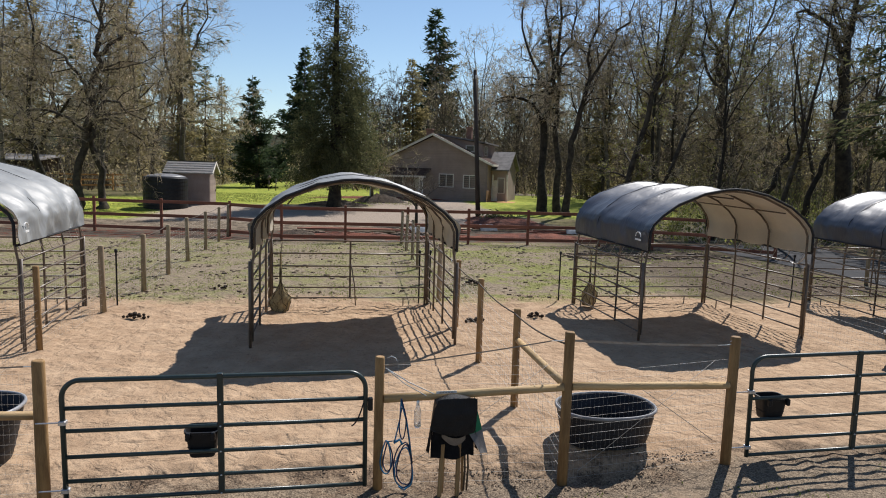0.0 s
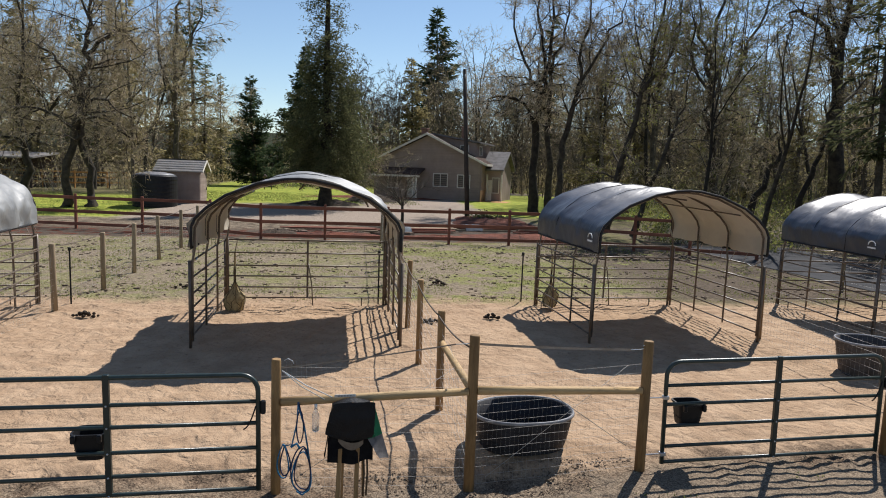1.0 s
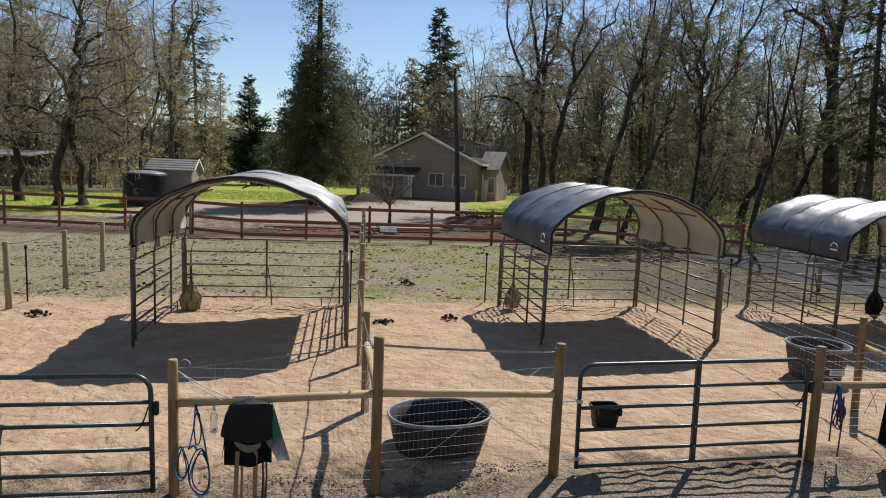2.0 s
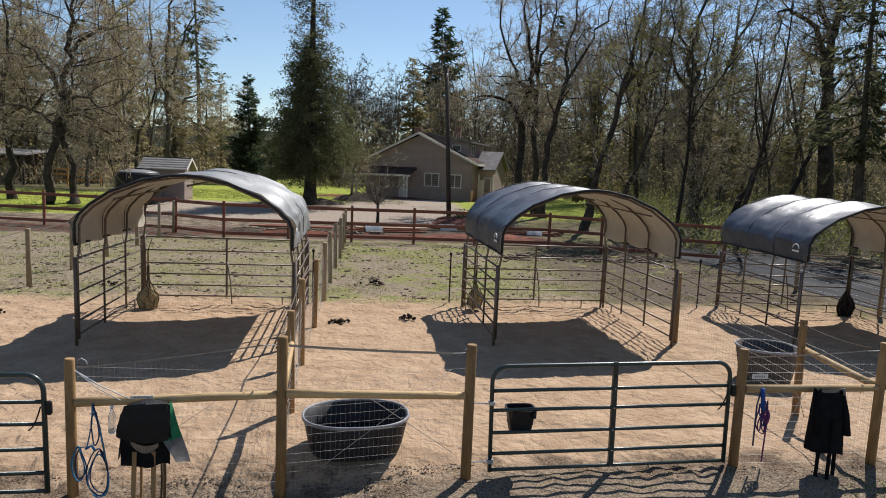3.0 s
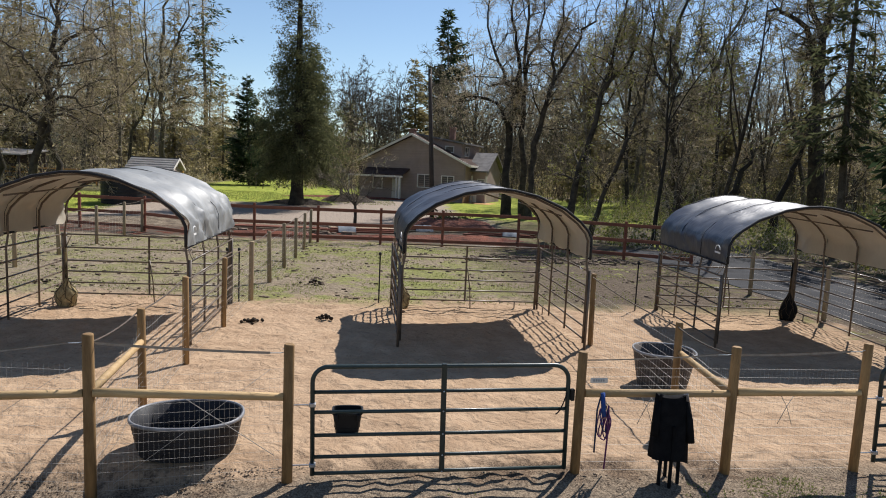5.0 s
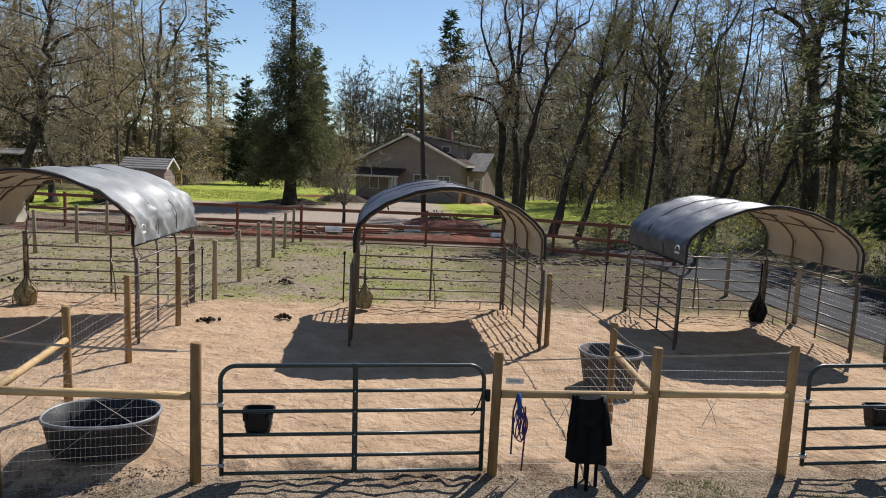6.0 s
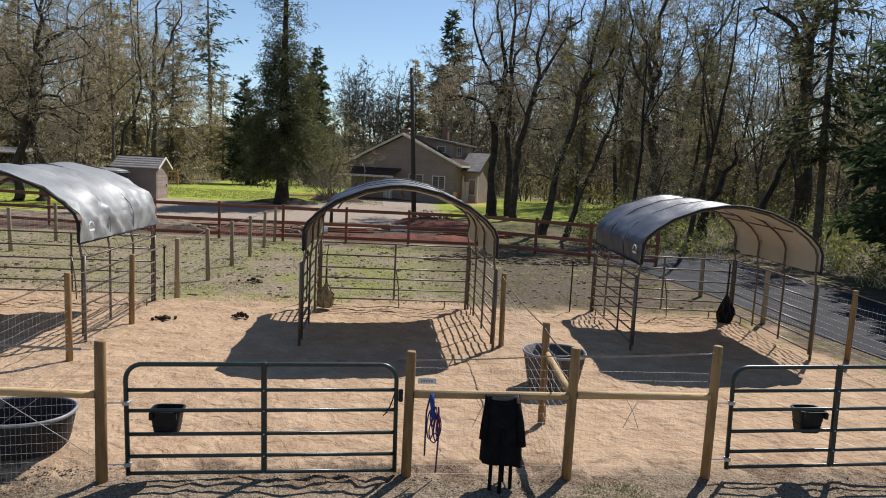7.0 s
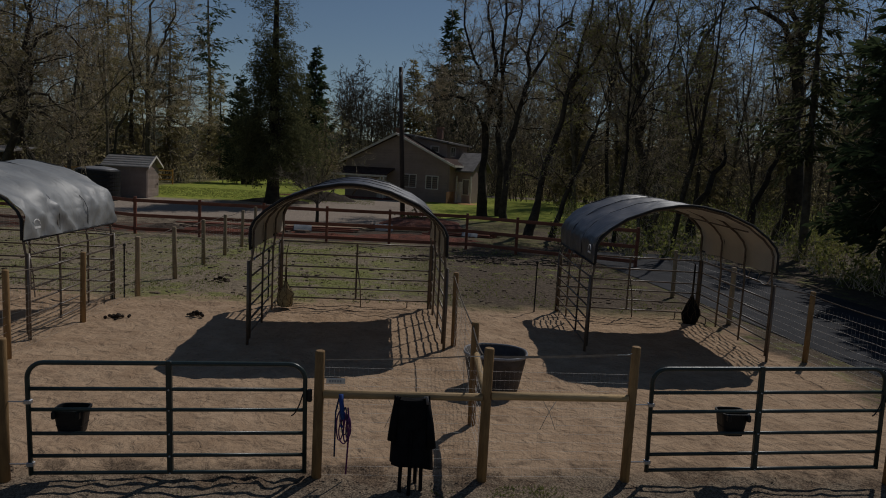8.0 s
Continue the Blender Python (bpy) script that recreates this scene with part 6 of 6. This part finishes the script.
# the wood: a few trees of each kind, repeated at other turns and sizes
KINDS = [
    broad_tree("slender bare woodland tree with grey twigs", place(-20.0, 62.0), group="woodland trees", twigs=LICHEN_TWIG, leaf=MOSS, seed=51, height=20, r=0.19, fork=2, limbs=14, spread=0.9, leaves=2, leaf_size=0.15, low=0.22, dense=0.8),
    broad_tree("woodland tree in thin yellow-green leaf", place(-26.0, 58.0), group="woodland trees", twigs=LICHEN_TWIG, seed=52, height=18, r=0.20, fork=2, limbs=14, spread=1.1, leaves=3, leaf_size=0.16, low=0.18, dense=0.8),
    broad_tree("leaning woodland tree with sparse leaf", place(-33.0, 66.0), group="woodland trees", leaf=MOSS, seed=53, height=21, r=0.20, fork=3, limbs=13, spread=0.9, leaves=2, leaf_size=0.15, lean=(0.08, 0.05), low=0.3, dense=0.8),
    broad_tree("low spreading woodland tree in new leaf", place(-22.0, 70.0), group="woodland trees", seed=54, height=13, r=0.17, fork=3, limbs=14, spread=1.4, leaves=3, leaf_size=0.16, low=0.12, wander=0.26, rise=0.0, dense=0.8),
    broad_tree("dark bare woodland tree with crooked limbs", place(-30.0, 74.0), group="woodland trees", bark=DARK_BARK, twigs=BARK, leaf=MOSS, seed=57, height=20, r=0.20, fork=2, limbs=9, spread=1.1, leaves=2, leaf_size=0.14, low=0.3, wander=0.28, rise=0.03, dense=0.75),
    broad_tree("ivy-clad bare tree with few thick limbs", place(-36.0, 62.0), group="woodland trees", bark=DARK_BARK, twigs=BARK, leaf=FRESH, seed=58, height=21, r=0.23, fork=2, limbs=8, spread=1.1, leaves=2, leaf_size=0.13, low=0.25, wander=0.3, rise=0.03, dense=0.75),
    broad_tree("far bare tree with fanned grey branches", place(4.0, 100.0), group="far bare trees", leaf=MOSS, twigs=BARK, seed=61, height=18, r=0.22, fork=3, limbs=14, spread=0.9, leaves=0, leaf_size=0.2, low=0.15, dense=0.7, twig=0.085),
    broad_tree("far tree hazy with olive buds", place(-48.0, 104.0), group="far bare trees", leaf=MOSS, seed=62, height=20, r=0.22, fork=2, limbs=14, spread=1.0, leaves=3, leaf_size=0.24, low=0.15, dense=0.6, twig=0.06),
    broad_tree("bare woodland tree thick with fine brown twigs", place(-41.0, 68.0), group="woodland trees", twigs=FINE_TWIG, leaf=MOSS, seed=63, height=20, r=0.17, fork=3, limbs=16, spread=1.0, leaves=1, leaf_size=0.12, low=0.15, wander=0.22, twig=0.045, dense=0.9),
]
FIR = pine_tree("woodland fir among bare trees", place(-40.0, 75.0), NEEDLES, group="woodland firs", seed=55, height=24.0, r=0.35, base_w=4.8, bare=0.15, whorl=0.6, droop=0.3, needle=0.7, density=14, top_w=0.3)
wood_rnd = random.Random(99)


def plant(n, x0, x1, y0, y1, firs, lo=0.85, hi=1.25, kinds=(0, 1, 2, 3)):
    """Trees on a jittered grid, so that the wood is even but not regular."""
    cols = max(1, round(math.sqrt(n * (x1 - x0) / (y1 - y0))))
    rows_n = max(1, math.ceil(n / cols))
    for i in range(n):
        cx, cy = i % cols, i // cols
        x = x0 + (x1 - x0) * (cx + wood_rnd.uniform(0.1, 0.9)) / cols
        y = y0 + (y1 - y0) * (cy + wood_rnd.uniform(0.1, 0.9)) / rows_n
        fir = wood_rnd.random() < firs
        src = FIR if fir else KINDS[wood_rnd.choice(kinds)]
        s = wood_rnd.uniform(lo, hi)
        c = copy_thing(src, place(x, y, wood_rnd.uniform(0, 360)))
        c.scale = (s, s, s * wood_rnd.uniform(0.95, 1.1))


plant(28, -62, -16, 60, 95, 0.06, 0.85, 1.1, (0, 1, 2, 3, 8))
plant(14, -66, -24, 98, 140, 0.15, 1.0, 1.35, (7,))
plant(15, 1, 13, 94, 116, 0.0, 0.75, 1.0, (6,))
plant(8, 14, 34, 100, 125, 0.0, 0.8, 1.0, (6, 7))
plant(20, 25, 58, 47, 72, 0.0, 0.75, 1.05, (4, 0, 2, 4, 8))
plant(7, 17, 30, 84, 98, 0.0, 0.85, 1.1, (8, 7, 2))
plant(22, 24, 84, 74, 110, 0.05, 0.75, 1.05, (7, 8, 8, 2))
plant(6, 40, 62, 26, 60, 0.0, 0.8, 1.1, (4, 5, 1))
plant(5, 37, 48, 27, 42, 0.0, 0.5, 0.8, (3, 1))
# This loop and the next add unseen trees that shade the lane.
for x, y, turn, s in ((29.5, 24.0, 10, 0.75), (31.5, 20.0, 80, 0.8), (27.0, 17.8, 150, 0.7), (34.5, 26.5, 200, 0.9), (26.5, 20.8, 250, 0.62), (25.6, 15.2, 30, 0.6), (27.4, 13.2, 120, 0.66), (28.6, 21.4, 300, 0.85), (30.6, 16.8, 180, 0.9), (24.6, 12.0, 220, 0.5), (24.0, 13.6, 15, 0.55), (24.9, 16.9, 105, 0.6), (26.7, 16.6, 275, 0.7), (23.9, 10.4, 345, 0.5), (26.0, 10.8, 65, 0.6)):
    copy_thing(FIR, place(x, y, turn)).scale = (s, s, s)
for k, x, y, turn, s in ((3, 28.2, 19.5, 100, 0.7), (1, 29.5, 15.5, 10, 0.75), (3, 33.0, 14.5, 220, 0.9)):
    copy_thing(KINDS[k], place(x, y, turn)).scale = (s, s, s)
plant(8, 40, 100, 110, 150, 0.3, 1.2, 1.5, (7,))
for k, x, y, turn, s in ((4, 20.4, 31.5, 15, 0.6), (5, 22.6, 29.5, 130, 0.62), (3, 22.5, 33.5, 20, 0.6), (8, 26.2, 58.0, 30, 1.05), (8, 32.7, 66.0, 140, 1.10), (8, 29.0, 72.0, 250, 1.05), (2, 32.0, 60.0, 80, 1.00)):
    copy_thing(KINDS[k], place(x, y, turn)).scale = (s, s, s)


# ---- undergrowth ----
def thicket(name, label, spots, leaf_material, n_stem, n_leaf, size, leaf_size, seed):
    rnd = random.Random(seed)
    stems, leaves = Build(), Build()
    for x, y, s in spots:
        base = Vector((x, y, gz(x, y) - 0.05))
        for k in range(n_stem):
            d = Vector((rnd.gauss(0, 0.45), rnd.gauss(0, 0.45), 1)).normalized()
            p, _, _ = limb(stems, base + Vector((rnd.gauss(0, 0.35 * s), rnd.gauss(0, 0.35 * s), 0)), d, size * s * rnd.uniform(0.6, 1.2), 0.014, 4, 3, 0.16, 0.004, rnd)
            for q in range(n_leaf):
                card(leaves, p[rnd.randint(1, 4)] + Vector((rnd.gauss(0, 0.2), rnd.gauss(0, 0.2), rnd.gauss(0, 0.2))) * s, leaf_size * rnd.uniform(0.6, 1.5), rnd)
    t = thing(name, label, "undergrowth")
    part("stems", stems, TWIG, t, kind="stuff")
    part("leaves", leaves, leaf_material, t, kind="stuff")
    tagged(t, kind="stuff")


def brush(name, label, n, area, height, leaf_material, seed, twigs=46, cards=26, leaf_size=0.3):
    """Tall tangled brush of fine stems, too thick to pick apart."""
    rnd = random.Random(seed)
    stems, leaves = Build(), Build()
    for i in range(n):
        x, y = rnd.uniform(area[0], area[1]), rnd.uniform(area[2], area[3])
        h = height * rnd.uniform(0.5, 1.2)
        base = Vector((x, y, gz(x, y) - 0.1))
        for k in range(5):
            d = Vector((rnd.gauss(0, 0.2), rnd.gauss(0, 0.2), 1)).normalized()
            sliver(stems, base + Vector((rnd.gauss(0, 0.6), rnd.gauss(0, 0.6), 0)), d, h, 0.10, rnd)
        for k in range(twigs):
            f = rnd.random() ** 0.8
            p = base + Vector((rnd.gauss(0, 0.22 * h * (1.1 - f * 0.6)), rnd.gauss(0, 0.22 * h * (1.1 - f * 0.6)), h * f))
            sliver(stems, p, Vector((rnd.gauss(0, 0.7), rnd.gauss(0, 0.7), 0.6)).normalized(), h * rnd.uniform(0.12, 0.3), 0.03, rnd)
        for k in range(cards):
            f = rnd.random() ** 0.8
            p = base + Vector((rnd.gauss(0, 0.24 * h * (1.1 - f * 0.6)), rnd.gauss(0, 0.24 * h * (1.1 - f * 0.6)), h * f))
            card(leaves, p, leaf_size * rnd.uniform(0.6, 1.5), rnd)
    t = thing(name, label, "undergrowth")
    part("stems", stems, BARK, t, kind="stuff")
    part("leaves", leaves, leaf_material, t, kind="stuff")
    tagged(t, kind="stuff")


brush("far_wood", "hazy grey-brown far wood behind the trees", 420, (-110, 130, 118, 165), 11.0, HAZE, 11, 40, 90, 0.55)
brush("far_wood", "tall dark olive far wood behind the trunks", 380, (24, 150, 112, 165), 15.0, HAZE, 16, 40, 140, 0.62)
brush("undergrowth", "tangled brown brush under the trees", 290, (30, 80, 50, 92), 4.2, MOSS, 12, 46, 50, 0.18)
brush("undergrowth", "budding yellow-olive brush behind the house", 50, (-4, 14, 84, 98), 6.5, BUDS, 18, 60, 110, 0.22)
brush("undergrowth", "tangled brush in front of the left wood", 200, (-62, -15, 62, 100), 4.0, MOSS, 13, 46, 30, 0.26)
brush("undergrowth", "tall hazy olive brush deep in the wood", 260, (16, 85, 70, 112), 10.0, HAZE, 14, 60, 110, 0.25)
brush("undergrowth", "leafy green saplings between the trunks", 30, (26, 48, 41, 56), 4.0, SHRUB_LEAF, 15, 40, 130, 0.12)
sr = random.Random(5)
spots = [(sr.uniform(22, 48), sr.uniform(28, 52), sr.uniform(0.6, 1.3)) for _ in range(120)]
spots += [(sr.uniform(17.5, 24), sr.uniform(27, 35), sr.uniform(0.5, 1.0)) for _ in range(16)]
thicket("undergrowth", "bright fresh shrubs across the lane", [(sr.uniform(25.4, 30), sr.uniform(17, 34), sr.uniform(0.5, 0.9)) for _ in range(34)], FRESH, 14, 11, 1.7, 0.13, 4)
thicket("undergrowth", "green and brown shrubs along the wood edge", spots, SHRUB_LEAF, 14, 9, 1.9, 0.16, 1)
spots = [(sr.uniform(-60, -13), sr.uniform(58, 90), sr.uniform(0.7, 1.5)) for _ in range(120)]
spots += [(sr.uniform(-5, 60), sr.uniform(78, 110), sr.uniform(1.0, 2.0)) for _ in range(130)]
thicket("undergrowth", "grey-brown brush at the foot of the far wood", spots, MOSS, 12, 7, 2.6, 0.26, 2)
spots = [(10.8 + sr.uniform(-1.2, 1.4), 41.0 + sr.uniform(-0.6, 0.6), 0.55) for _ in range(7)]
thicket("undergrowth", "low green bushes round the pole foot", spots, SHRUB_LEAF, 14, 10, 1.2, 0.13, 3)


def tufts(name, label, n, area, h, material, seed, keep, stand=1.0):
    rnd = random.Random(seed)
    b = Build()
    made = 0
    while made < n:
        x, y = rnd.uniform(area[0], area[1]), rnd.uniform(area[2], area[3])
        if noise.noise((x * 0.9, y * 0.9, seed)) + rnd.gauss(0, 0.12) < keep:
            continue
        made += 1
        z = gz(x, y) + lumps(x, y) - 0.01
        for q in range(4):
            a = rnd.uniform(0, 6.283)
            t = h * rnd.uniform(0.4, 1.3)
            dx, dy = math.cos(a) * t * 0.6, math.sin(a) * t * 0.6
            w = 0.006 + h * 0.06
            k = len(b.v)
            b.v += [Vector((x - w * math.sin(a), y + w * math.cos(a), z)), Vector((x + w * math.sin(a), y - w * math.cos(a), z)), Vector((x + dx, y + dy, z + t * stand + 0.012 * (1 - stand)))]
            b.f.append((k, k + 1, k + 2))
    tagged(part(name, b, material, kind="stuff"), label, "grass")


tufts("grass", "short sparse spring grass in the paddock", 15000, (-12, 17, 15.6, 28.5), 0.05, GRASS_LEAF, 1, 0.02)
tufts("grass", "weedy grass along the front fence", 1300, (-5, 17, 4.4, 6.2), 0.035, GRASS_LEAF, 2, 0.3)
tufts("straw_litter", "dry straw and bark litter under the fence", 9000, (-5, 17, 4.2, 6.6), 0.05, STRAW, 3, -0.15, 0.12)
tufts("grass", "rank green grass under the oaks", 6000, (-24, -10.5, 39, 56), 0.08, GRASS_LEAF, 8, -0.2)
tufts("grass", "fresh lawn grass", 9000, (-14, 8, 51, 66), 0.08, GRASS_LEAF, 4, -0.3)


def clods(name, label, n, area, seed, size, keep):
    """Trampled clods and bark bits lying on the ground."""
    rnd = random.Random(seed)
    b = Build()
    made = 0
    while made < n:
        x, y = rnd.uniform(area[0], area[1]), rnd.uniform(area[2], area[3])
        if noise.noise((x * 0.8, y * 1.5, 9)) + rnd.gauss(0, 0.10) < keep:
            continue
        made += 1
        s, z = rnd.uniform(size[0], size[1]) * rnd.uniform(0.4, 1.0), gz(x, y) + lumps(x, y)
        sx, sy = s * rnd.uniform(0.7, 1.6), s * rnd.uniform(0.7, 1.4)
        a0 = rnd.uniform(0, 6.28)
        rows = [[(x + sx * k * math.cos(a0 + q * 1.2566) * rnd.uniform(0.8, 1.2), y + sy * k * math.sin(a0 + q * 1.2566), z + s * h) for q in range(5)] for h, k in ((-0.3, 1.0), (0.5, 0.7))]
        b.grid(rows, True).poly(rows[-1])
    tagged(part(name, b, CLOD, kind="stuff"), label, "soil clods")


CLOD = plain("dark_clods", (0.085, 0.058, 0.040), (0.20, 0.145, 0.10), 12.0, 0.95, 0.8)
clods("clods", "dark trampled clods and bark along the fence", 1800, (-0.5, 5.0, 6.15, 6.75), 31, (0.005, 0.016), 0.08)
clods("clods", "dark crumbs of soil before the gates", 900, (8.0, 16.5, 5.9, 6.4), 32, (0.005, 0.016), 0.08)
clods("clods", "row of dark lumps of earth behind the rail fence", 70, (-2.0, 5.0, 31.6, 32.4), 33, (0.12, 0.30), -0.6)
clods("clods", "scattered dark crumbs of earth and dung in the paddock", 1500, (-9.0, 16.8, 15.8, 27.5), 34, (0.03, 0.085), 0.06)
clods("clods", "dark heaped bits along the foot of the rail fence", 260, (9.5, 16.5, 23.6, 25.2), 35, (0.06, 0.17), -0.1)
tufts("grass", "small yellow-green weeds beside the posts", 900, (9.3, 12.6, 5.55, 6.3), 0.03, GRASS_LEAF, 7, 0.12)


def lawn_ornament():
    t = thing("lawn_ornament", "small dark metal ornament standing on the lawn", "ornament", m=pose(-6.6, 74.0, gz(-6.6, 74.0)))
    for x in (0.0, 0.75):
        part("stake", Build().tube([(x, 0, -0.1), (x + 0.03, 0, 1.3)], 0.05, 6), DARK_SIDING, t, shade=True)
    part("body", Build().tube([(-0.15, 0, 1.25), (0.1, 0, 1.5), (0.25, 0, 1.35)], [0.1, 0.22, 0.08], 7), DARK_SIDING, t, shade=True)


lawn_ornament()


# ---- far hill that closes the view ----
def far_hill():
    b = Build()
    rows = []
    for j in range(9):
        k = j / 8
        rows.append([(x, 240 + 160 * k, 5.0 + (14 + 9 * noise.noise((x * 0.006, 0, 2)) + 5 * noise.noise((x * 0.03, 1, 2))) * smooth(0, 1, k) + 2.5 * noise.noise((x * 0.12, k * 9, 4)) * (k > 0)) for x in range(-420, 521, 10)])
    b.grid(rows)
    tagged(part("backdrop", b, HILL, shade=True), "distant wooded hill", "hill", kind="structure")


HILL = plain("wooded_hill", (0.030, 0.038, 0.026), (0.060, 0.062, 0.042), 0.08, 1.0, 0.3, depth=0.5, spec=0.0)
far_hill()
